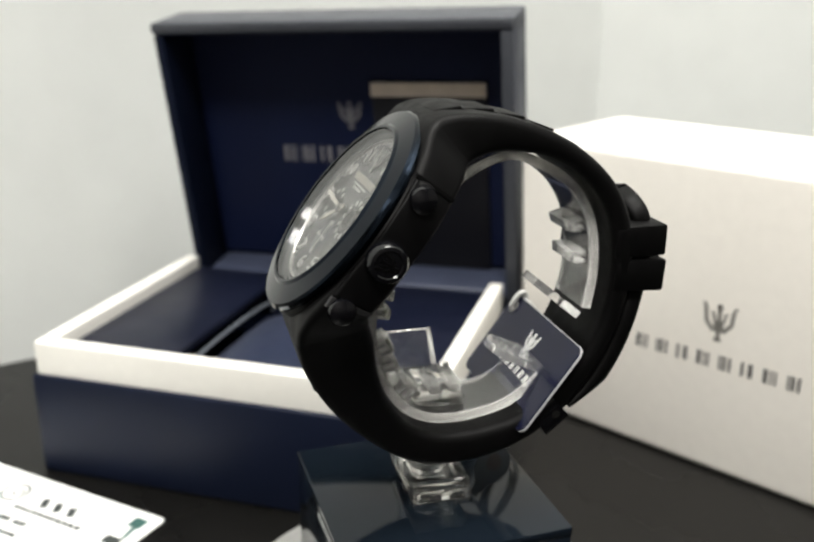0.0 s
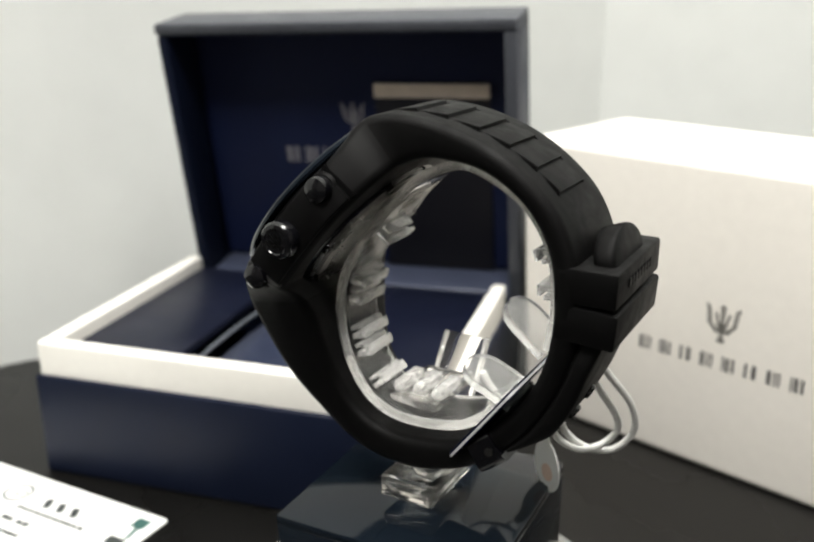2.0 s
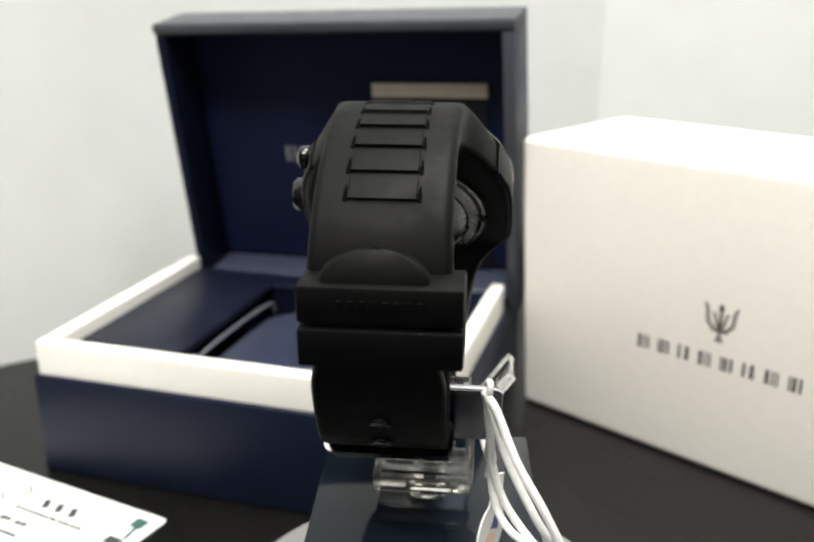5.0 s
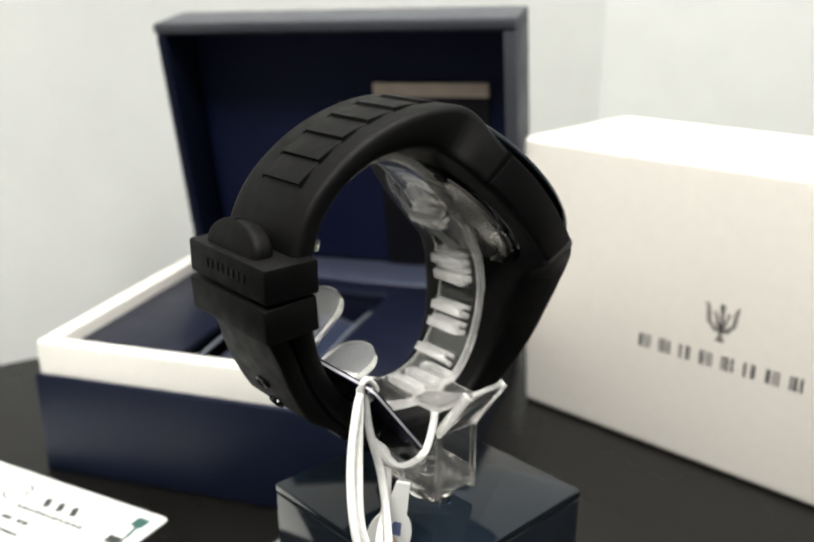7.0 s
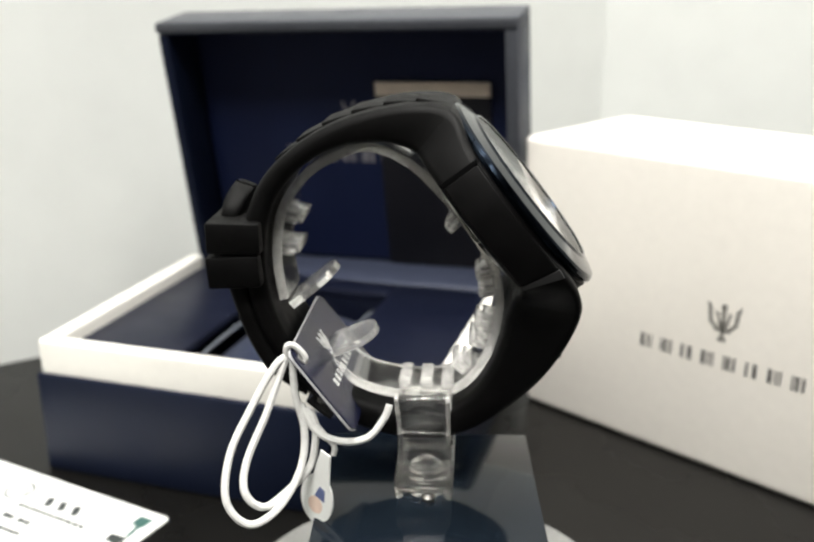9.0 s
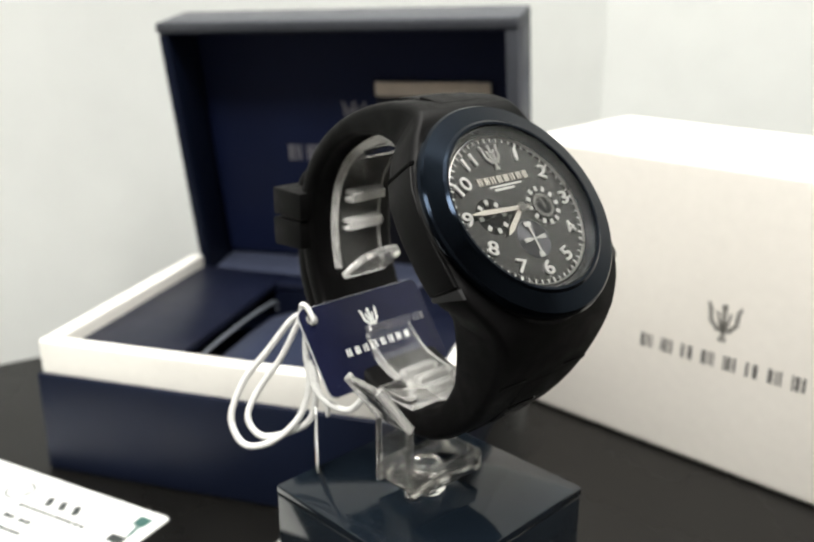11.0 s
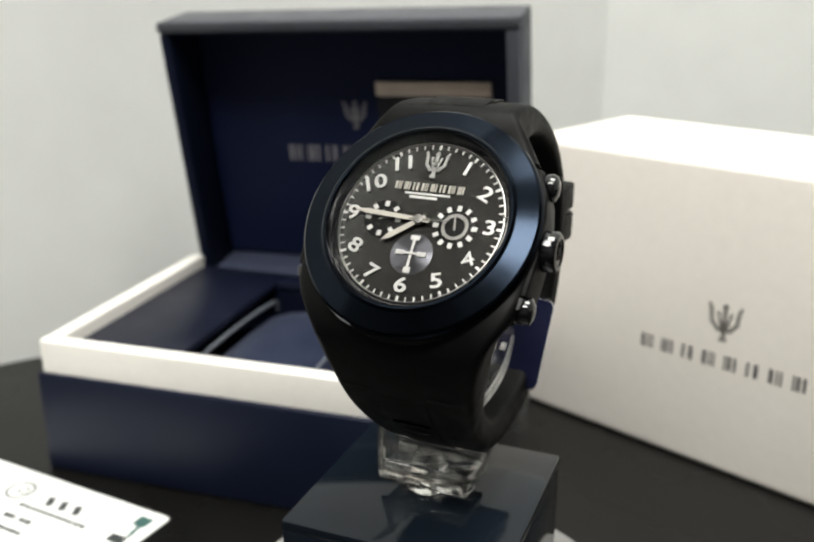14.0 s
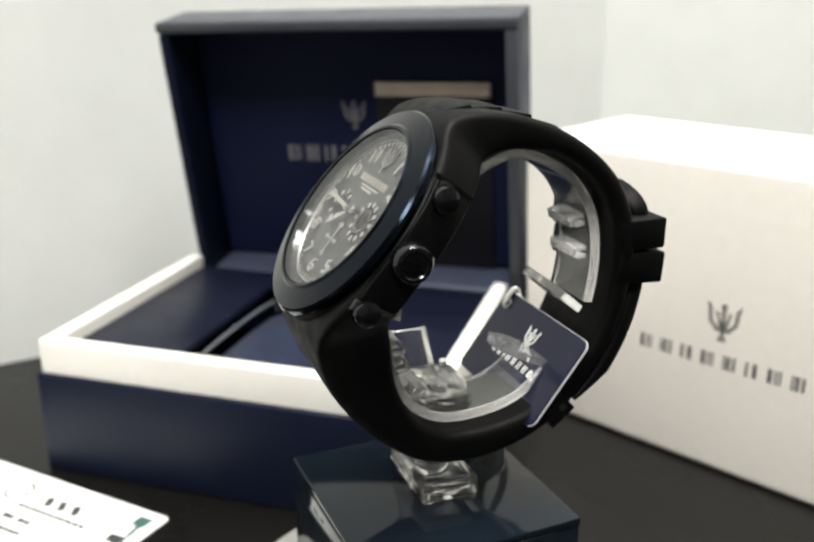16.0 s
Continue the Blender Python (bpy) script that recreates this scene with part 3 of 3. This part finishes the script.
        seat = Matrix.Translation((inner + outer) / 2 * MM) @ Matrix((out, (0, 1, 0), out.cross(Vector((0, 1, 0))))).transposed().to_4x4()
        bm = block(((outer - inner).dot(out), 24.6, high), (0, 0, 0), 0.55, 2, seat)
        keeper = part("keeper", bm, RUBBER, t, "thick black rubber keeper", 25)
        if q < 7:
            m = Matrix.Translation(outer * MM) @ Matrix((Vector((0, -1, 0)), out.cross(Vector((0, -1, 0))), out)).transposed().to_4x4()
            for k in range(8):
                part("lettering", block((1.0, 1.5, 0.25), ((k - 3.5) * 1.7, 0, 0.1), 0.05, 1, m), CASE_BLACK, keeper)
    secs = []
    for k in range(5):
        st = station(11.3 + 0.55 * k / 4)
        secs.append(section(with_width(st, 11.3), 1.5, -0.3, 0, 1.4))
    buckle = part("buckle", loft(secs), GLOSS_BLACK, t, "glossy black buckle")
    part("pin", tube([(-20.5, MID - 11.6, BASE + 22), (-20.5, MID + 11.6, BASE + 22)], 0.8, 10, 2), STEEL_DARK, buckle)
    # head
    part("bezel", lathe([(16.2, -6.0), (19.9, -6.0), (20.1, -3.1), (20.75, -2.9), (20.85, -2.4), (20.6, -1.85), (20.2, -1.45), (16.9, -0.72), (16.4, -0.35), (15.95, -0.4), (15.85, -0.9), (15.4, -2.7), (15.4, -6)], 128, None, True), BEZEL_BLUE, t, "polished dark blue bezel", 10).matrix_local = FACE
    part("bezel_seat", lathe([(15, -8.5), (19.5, -8.5), (20.7, -7.6), (20.7, -3.6), (20.3, -3.2), (15, -3.4)], 96, FACE, True), CASE_BLACK, t)
    crystal = part("crystal", lathe([(0, -0.25), (5, -0.28), (10, -0.38), (15.7, -0.58), (15.8, -0.7), (15.8, -1.2), (10, -1.1), (0, -1.05)], 96, FACE), CRYSTAL, t, "clear flat crystal")
    crystal.visible_shadow = False
    dial = part("dial", lathe([(0, -2.75), (15.7, -2.75), (15.7, -3.6), (0, -3.6)], 96, FACE), DIAL, t, "charcoal sunray dial")
    part("rehaut", lathe([(14.62, -2.72), (15.7, -2.72), (15.75, -1.3), (15.5, -1.3)], 96, FACE, True), GLOSS_BLACK, dial, "dark sloping inner ring")
    part("dial_ring", lathe([(14.3, -2.74), (14.62, -2.74), (14.66, -2.35), (14.5, -2.3)], 96, FACE, True), RING_SILVER, dial, "bright silver inner ring")
    for k in range(1, 12):
        a = radians(90 - 30 * k)
        turn = {10: 24, 11: 16, 1: -16, 2: -26, 3: 0, 9: 0, 4: 26, 5: 16, 6: 0, 7: -20, 8: -26}[k]
        r = 11.7 if k not in (3, 9) else 12.3
        me = figures(str(k), 2.6, 0.3, on_face(r * math.cos(a), r * math.sin(a), -2.55, turn) @ Matrix.Diagonal((1.32, 1.0, 1, 1)))
        me.materials.append(PRINT_WHITE)
        part("numeral", me, None, dial)
    bm = bmesh.new()
    for k in range(60):
        block((0.24 if k % 5 else 0.42, 0.8 if k % 5 else 1.0, 0.12), (0, 13.95, 0), 0, 1, FACE @ pose(0, 0, -2.68 * MM, 0, 0, 6 * k), bm)
    tagged(part("minute_track", bm, PRINT_WHITE, dial), kind="stuff")
    part("emblem", trident(on_face(0, 10.4, -2.72), 5.2, 0.3), RING_SILVER, dial)
    for k in range(8):
        part("lettering", mark_bars(on_face((k - 3.5) * 1.62, 6.2, -2.76), 1.25, 1.4, 0.2, k), HAND_PALE, dial)
    part("lettering", block((8.2, 0.35, 0.15), (0, 4.9, -2.68), 0, 1, FACE), PRINT_WHITE, dial)
    part("lettering", block((5.0, 0.45, 0.15), (-0.6, 4.25, -2.68), 0, 1, FACE @ pose(0, 0, 0, 0, 0, 0)), PRINT_WHITE, dial)
    # small dials
    for cx, cy, r, mat in ((-6.6, -0.3, 3.5, SUBDIAL_DARK), (6.4, -0.4, 3.3, SUBDIAL_DARK), (0.2, -6.0, 3.7, SUBDIAL)):
        sub = part("small_dial", lathe([(0, -2.70), (r * 0.94, -2.70), (r, -2.73), (r, -2.8), (0, -2.8)], 48), mat, dial)
        sub.matrix_local = FACE @ pose(cx * MM, cy * MM, 0)
        here = FACE @ pose(cx * MM, cy * MM, 0)
        bm = bmesh.new()
        if cy > -3:
            for k in range(12 if cx > 0 else 8):
                turn = 360 / (12 if cx > 0 else 8) * k
                block((0.75, 0.95, 0.12), (0, r * (1.02 if cx > 0 else 0.78), -2.62), 0, 1, here @ pose(0, 0, 0, 0, 0, turn), bm)
            tagged(part("scale", bm, PRINT_WHITE, dial), kind="stuff")
        else:
            block((0.4, 5.6, 0.12), (0, 0, -2.5), 0, 1, here, bm)
            block((1.6, 0.8, 0.12), (0, 2.9, -2.6), 0, 1, here, bm)
            block((1.2, 1.0, 0.12), (0, -2.9, -2.6), 0, 1, here, bm)
            part("scale", bm, PRINT_WHITE, dial)
            bm = bmesh.new()
            block((4.6, 0.3, 0.12), (0, 0, -2.36), 0, 1, here, bm)
            for x in (-1.9, 1.9):
                block((1.5, 0.75, 0.12), (x, 0, -2.36), 0, 1, here, bm)
            part("small_hand", bm, PRINT_WHITE, dial)
            continue
        if cx > 1:
            part("small_ring", lathe([(1.75, -2.66), (2.35, -2.66), (2.35, -2.5), (1.75, -2.5)], 40, here, True), SILVER, dial)
        part("small_hand", block((0.32, 2.7, 0.12), (0, 0.7, -2.45), 0, 1, here @ pose(0, 0, 0, 0, 0, 10 if cx > 0 else -70)), SILVER, dial)
    pivot = FACE @ pose(0.1 * MM, -0.1 * MM, 0)
    part("hour_hand", outline([(-0.4, -1.2), (0.4, -1.2), (0.5, 5.6), (0, 7.2), (-0.5, 5.6)], 0.2, pivot @ pose(0, 0, -2.2 * MM, 0, 0, 127)), HAND_PALE, dial, "pale hour hand")
    part("minute_hand", outline([(-0.36, -2.0), (0.36, -2.0), (0.45, 9.5), (0, 12.2), (-0.45, 9.5)], 0.2, pivot @ pose(0, 0, -1.9 * MM, 0, 0, 87)), HAND_PALE, dial, "pale minute hand")
    part("second_hand", block((0.16, 7.0, 0.1), (0, 2.0, -1.6), 0, 1, pivot @ pose(0, 0, 0, 0, 0, -88)), STEEL_DARK, dial)
    part("hand_cap", lathe([(0, -1.4), (0.8, -1.5), (0.85, -2.3), (0, -2.3)], 20, pivot), SILVER, dial)
    # crown and pushers, pointing along the face's x axis
    out = pose(0, 0, 0, 0, 90, 0)
    bm = bmesh.new()
    secs = []
    for h, r in ((16.4, 2.2), (18.4, 2.2), (18.5, 3.0), (19.0, 3.2), (21.8, 3.2), (22.3, 2.9), (22.4, 2.3), (22.2, 2.1)):
        secs.append([Vector(((r + (0.16 if k % 2 and 2.95 < r else 0)) * math.cos(math.pi * k / 24), (r + (0.16 if k % 2 and 2.95 < r else 0)) * math.sin(math.pi * k / 24), h)) for k in range(48)])
    bm = loft(secs)
    bmesh.ops.transform(bm, verts=bm.verts, matrix=on_face(0.9, -0.9, -6.8) @ out)
    crown = part("crown", bm, GLOSS_BLACK, t, "fluted glossy black crown")
    part("emblem", trident(on_face(23.12, -0.9, -6.8) @ out @ pose(0, 0, 0, 0, 0, 90), 3.6, 0.2), CASE_BLACK, crown)
    for x, y, z in ((1.6, 10.0, -6.1), (2.2, -11.4, -6.6)):
        p = part("pusher", lathe([(0, 13), (1.5, 13), (1.5, 16.9), (2.1, 16.9), (2.3, 17.2), (2.3, 18.2), (2.1, 18.8), (1.4, 19.2), (0.6, 19.4), (0, 19.4)], 32, on_face(x, y, z) @ out), GLOSS_BLACK, t, "round glossy black pusher")
        part("collar", lathe([(2.0, 14.5), (2.7, 14.5), (2.7, 16.2), (2.3, 16.6), (2.0, 16.4)], 32, on_face(x, y, z) @ out, True), CASE_BLACK, p)
    # case flanks and back
    for side in (-1, 1):
        # plain flank plate between two joints, and the pale end strip under it
        plate = [[p + Vector((0, side * (station(q)[4] - 0.9), 0)) for p in section(with_width(station(q), 1.2), -1.1, 0.7, 0, 0.4)] for q in (20.55, 21.0, 21.5, 22.0, 22.5, 23.0, 23.5)]
        part("flank", loft(plate), CASE_BLACK, t, "matt black case flank")
        for q0, q1, mat in ((20.16, 20.46, STRIP_GREY), (23.54, 23.62, SLOT_BLACK)):
            strip = [[p + Vector((0, side * (station(q)[4] - 0.8), 0)) for p in section(with_width(station(q), 1.0), -0.9, 0.4, 0, 0.3)] for q in (q0, (q0 + q1) / 2, q1)]
            part("joint", loft(strip), mat, t)
    HEEL = FACE @ pose(0, 0, 0.5 * MM)
    back = part("case_back", lathe([(0, -13.2), (12.0, -13.2), (12.6, -12.9), (15.6, -12.6), (16.4, -11.8), (16.4, -10.6), (0, -10.6)], 72, HEEL), GLOSS_BLACK, t, "glossy dark case back")
    part("inner_ring", lathe([(14.6, -12.6), (14.8, -13.0), (15.2, -13.0), (15.4, -12.6)], 72, HEEL, True), STEEL_DARK, back)
    part("inner_ring", lathe([(12.0, -13.0), (12.4, -13.6), (14.0, -13.4), (14.3, -12.7)], 72, HEEL, True), BACK_STEEL, back)
    part("rear_window", lathe([(0, -13.45), (11.4, -13.35), (11.8, -13.15), (0, -13.15)], 48, HEEL), BACK_STEEL, back)
    for k in range(6):
        part("notch", lathe([(0, -13.0), (1.0, -13.0), (1.0, -12.4), (0, -12.4)], 12, HEEL @ pose(14.9 * MM * math.cos(k * 1.047), 14.9 * MM * math.sin(k * 1.047), -0.1 * MM)), GLOSS_BLACK, back)
    return t


# ---- the clear stand ----
def display_stand():
    t = turning("display_stand", "clear plastic watch display clip standing on the pedestal", "watch stand")
    z = BASE

    # smooth oval path of the clear ring, open at the back, as (x, z) on its outer face
    oval = [(-19.8, 26.8), (-13.6, 22.2), (-6, 20.3), (1.6, 20.4), (7.4, 23.2), (11.2, 28.4), (13.4, 34.7), (14.0, 41), (12.6, 48), (8.2, 55.4), (2.2, 62.6),
            (-4.0, 68.2), (-11.2, 70.9), (-17, 69.5), (-22.8, 66.1), (-26.5, 62.0), (-28.7, 57.5), (-29.7, 52.3), (-29.8, 46.5), (-28.9, 40.2)]
    way = [Vector((x, MID, h + z)) for x, h in glide(oval, 7)]
    secs = []
    for k, p in enumerate(way):
        tang = (way[min(k + 1, len(way) - 1)] - way[max(k - 1, 0)]).normalized()
        inward = Vector((-tang.z, 0, tang.x))
        secs.append([p + Vector((0, 5.6, 0)), p + Vector((0, -5.6, 0)), p + inward * 1.7 + Vector((0, -5.4, 0)), p + inward * 1.7 + Vector((0, 5.4, 0))])
    ring = part("ring", loft(secs), ACRYLIC, t, "open cloudy clear ring")
    n = len(secs)
    for a, b in ((0, 3), (1, 2)):
        rail = []
        for q in secs:
            side = Vector((0, 0.45 if a == 0 else -0.45, 0))
            rail.append([q[a], q[a] + side, q[b] + side, q[b]])
        part("edge", loft(rail), ACRYLIC_LUG, ring)

    def on_ring(x, h):
        k = min(range(n), key=lambda q: (way[q] - Vector((x, MID, h + z))).length)
        k0, k1 = max(0, k - 1), min(n - 1, k + 1)
        mid = (secs[k][2] + secs[k][3]) / 2
        tang = ((secs[k1][2] - secs[k0][2])).normalized()
        inward = (secs[k][2] - secs[k][1]).normalized()
        inward.y = 0
        inward.normalize()
        m = Matrix.Translation(mid * MM) @ Matrix((tang, (0, 1, 0), inward)).transposed().to_4x4()
        return m
    # square hooked lugs along the inside of the ring
    for x, h, shift in ((9.4, 24.2, 0.0), (13.2, 33.0, -1.8), (13.2, 33.0, 1.8), (13.4, 45.0, -1.8), (13.4, 45.0, 1.8), (7.0, 57.0, 0.0), (-28.8, 57.0, 0.0), (-29.8, 49.6, 0.0)):
        m = on_ring(x, h) @ pose(shift * MM, 0, 0)
        bm = bmesh.new()
        # a hook: two thin cheeks, a cap over one of them
        block((1.0, 8.4, 3.0), (-0.8, 0, 1.4), 0.15, 2, m, bm)
        block((0.8, 8.4, 2.0), (0.85, 0, 0.95), 0.15, 2, m, bm)
        block((1.9, 8.4, 0.8), (-0.35, 0, 2.7), 0.15, 2, m, bm)
        part("lug", bm, ACRYLIC_LUG, ring)
    # rounded tabs at the two ends of the ring
    for (x0, h0), (x1, h1) in (((-25.9, 38.6), (-18.0, 45.2)), ((-20.6, 27.4), (-10.4, 32.0))):
        a, b = Vector((x0, MID, h0 + z)), Vector((x1, MID, h1 + z))
        ax = (b - a).normalized()
        m = Matrix.Translation(a * MM) @ Matrix((ax, (0, 1, 0), ax.cross(Vector((0, 1, 0))))).transposed().to_4x4()
        length = (b - a).length
        pts = [(-0.6, -5.4), (length - 4.6, -5.4)] + [(length - 4.6 + 4.6 * math.cos(radians(q)), 5.4 * math.sin(radians(q))) for q in range(-75, 76, 15)] + [(length - 4.6, 5.4), (-0.6, 5.4)]
        part("tab", outline(pts, 1.5, m), ACRYLIC_TAB, ring)
    # foot, upright and cross arm
    bm = block((11.4, 19, 1.6), (-0.6, 0.5, z + 4.4), 0.4, 2)
    for x in (-5.6, 4.4):
        block((1.4, 19, 4.4), (x, 0.5, z + 4.6), 0.4, 2, None, bm)
    block((11.4, 1.5, 4.4), (-0.6, 9.4, z + 4.6), 0.4, 2, None, bm)
    part("foot", bm, ACRYLIC, t)
    part("boss", lathe([(0, 0.1), (4.2, 0.1), (4.4, 0.8), (4.0, 3.4), (3.0, 6.0), (1.6, 7.0), (0, 7.2)], 28, pose(-0.4 * MM, -0.5 * MM, z * MM)), ACRYLIC, t)
    part("screw", lathe([(0, 0.05), (1.3, 0.05), (1.4, 0.9), (0.9, 1.5), (0, 1.7)], 20, pose(0.2 * MM, -5.2 * MM, z * MM)), SILVER, t, "small bright metal screw")
    part("pane", block((8.4, 0.8, 13), (-0.5, -8.8, z + 10.5), 0.2, 1), ACRYLIC, t)
    for x in (-5.0, 4.0):
        part("upright", block((0.9, 1.6, 15.5), (x, -8.8, z + 10.6), 0.25, 2), ACRYLIC, t)
    lean = Matrix.Translation((-0.5 * MM, -8.6 * MM, (z + 17.6) * MM)) @ pose(0, 0, 0, 36, 0, 0)
    part("flap", block((10.0, 1.3, 13.5), (0, -0.2, 6.4), 0.45, 2, lean), ACRYLIC, t)
    for x in (-4.6, 4.6):
        part("flap_edge", block((0.8, 1.9, 13.4), (x, -0.2, 6.4), 0.25, 2, lean), ACRYLIC_LUG, t)
    part("cross_arm", block((10.2, 16.0, 1.8), (-0.5, -0.6, z + 22.4), 0.4, 2), ACRYLIC, t)
    for x in (-4.6, -0.5, 3.6):
        part("lug", block((2.4, 8.5, 2.0), (x, 1.2, z + 24.2), 0.45, 2), ACRYLIC_LUG, t)
    return t


# ---- hang tag, cord and price tag ----
def hang_tag():
    t = turning("hang_tag", "glossy navy hang tag with white cord on the strap", "tag")
    s = 1 / math.hypot(11.5, 15.3)
    ax = Vector((0, 1, 0))
    ay = Vector((-11.5 * s, 0, 15.3 * s))
    az = ax.cross(ay)
    mid = Vector((-19.65, 1.6, 26.55 + BASE)) + az * 0.9
    m = Matrix.Translation(mid * MM) @ Matrix((ax, ay, az)).transposed().to_4x4()
    part("card", outline(rounded(32, 19.2, 1.8), 0.35, m), TAG_NAVY, t)
    part("edge", outline(rounded(32.3, 19.5, 1.9), 0.4, m @ pose(0, 0, -0.4 * MM)), TAG_EDGE, t, "white card edge")
    part("back", outline(rounded(31.9, 19.1, 1.8), 0.25, m @ pose(0, 0, -0.65 * MM)), TAG_NAVY, t)
    part("emblem", trident(m @ pose(0.5 * MM, 3.6 * MM, 0.34 * MM), 5.2, 0.1), CARD, t)
    for k in range(8):
        part("lettering", mark_bars(m @ pose(((k - 3.5) * 2.2 - 0.3) * MM, -1.9 * MM, 0.34 * MM), 1.3, 1.7, 0.1, k), CARD, t)
    part("eyelet", lathe([(0.7, 0.3), (1.3, 0.3), (1.3, 0.55), (0.7, 0.55)], 20, m @ pose(-13.4 * MM, 7.0 * MM, 0), True), PRINT_WHITE, t)
    bm = tube([(-13.4, 6.6, 0.9), (-13.7, 9.6, 1.0), (-14.0, 10.6, 0.0), (-13.8, 9.4, -1.2), (-13.4, 6.8, -1.2)], 0.6, 8, 6, True)
    bmesh.ops.transform(bm, verts=bm.verts, matrix=m)
    part("loop", bm, CORD, t, "white cord through the eyelet")
    z = BASE

    def cord(pts, r=0.72):
        part("cord", tube([(x, y, h + z) for x, y, h in pts], r, 8, 8), CORD, t, "white twisted cord")
    cord([(-25.0, -11.6, 33.6), (-27.5, -13.5, 32.0), (-31.5, -17.0, 25.0), (-34.6, -21.6, 18.0), (-34.8, -25.0, 10.5), (-31.0, -24.4, 5.6), (-26.5, -20.4, 6.7), (-23.2, -15.6, 12.0), (-22.6, -13.2, 19.0), (-24.2, -12.6, 26.0), (-24.6, -11.8, 33.0)])
    cord([(-25.2, -11.4, 33.8), (-25.8, -12.2, 33.0), (-28.8, -15.5, 24.0), (-32.0, -20.0, 16.0), (-32.0, -22.6, 11.0), (-29.0, -21.4, 7.4), (-25.5, -16.6, 8.0), (-21.6, -13.6, 12.0), (-20.6, -12.8, 20.0), (-22.4, -12.4, 23.0)])
    cord([(-23.2, -12.4, 24.0), (-20.5, -13.2, 19.0), (-16.0, -12.6, 16.6), (-11.0, -11.6, 17.0), (-8.0, -10.4, 20.5), (-7.0, -9.8, 23.0)])
    cord([(-22.6, -12.8, 22.5), (-19.0, -13.0, 18.2), (-17.2, -12.6, 15.5), (-17.4, -12.4, 13.6)], 0.55)
    part("knot", tube([(-20.0, -13.8, 18.6), (-18.4, -13.6, 19.4), (-17.8, -12.6, 18.2), (-19.2, -12.2, 17.4)], 1.0, 8, 5, True), CORD, t)
    return t


def price_tag():
    t = turning("price_tag", "small white oval price tag hanging from the cord", "tag")
    m = Matrix.Translation(Vector((-20.6, -13.0, BASE + 4.4)) * MM) @ pose(0, 0, 0, 0, 0, -33) @ pose(0, 0, 0, 90, 0, 0) @ pose(0, 0, 0, 0, 0, -14)
    pts = [(4.0 * math.cos(radians(a)), 5.6 * math.sin(radians(a))) for a in range(118, 423, 12)]
    pts = [(-1.2, 11.0)] + pts + [(1.2, 11.0)]
    part("sheet", outline(pts, 0.4, m), CARD, t)
    part("printed_mark", outline([(1.8 * math.cos(radians(a)), 1.9 * math.sin(radians(a)) - 1.4) for a in range(0, 360, 20)], 0.1, m @ pose(0, 0, 0.36 * MM)), STICKER_PINK, t)
    part("printed_mark", outline([(-0.6, 0.6), (2.0, 0.4), (1.6, 3.0), (0.2, 3.2)], 0.1, m @ pose(0, 0, 0.36 * MM)), STICKER_BLUE, t)
    part("printed_mark", outline([(1.8 * math.cos(radians(a)), 1.9 * math.sin(radians(a)) - 1.4) for a in range(0, 360, 20)], 0.1, m @ pose(0, 0, -0.06 * MM)), STICKER_PINK, t)
    return t


room()
ceiling_lights()
table()
watch_box()
booklet()
carton()
card()
TURNING = [turntable(), pedestal(), wrist_watch(), display_stand(), hang_tag(), price_tag()]


def motions():
    for ob in TURNING:
        walk(ob, [(k * 0.5, pose(0, 0, 0, 0, 0, AZ0 - SPIN * k * 0.5)) for k in range(33)])


motions()
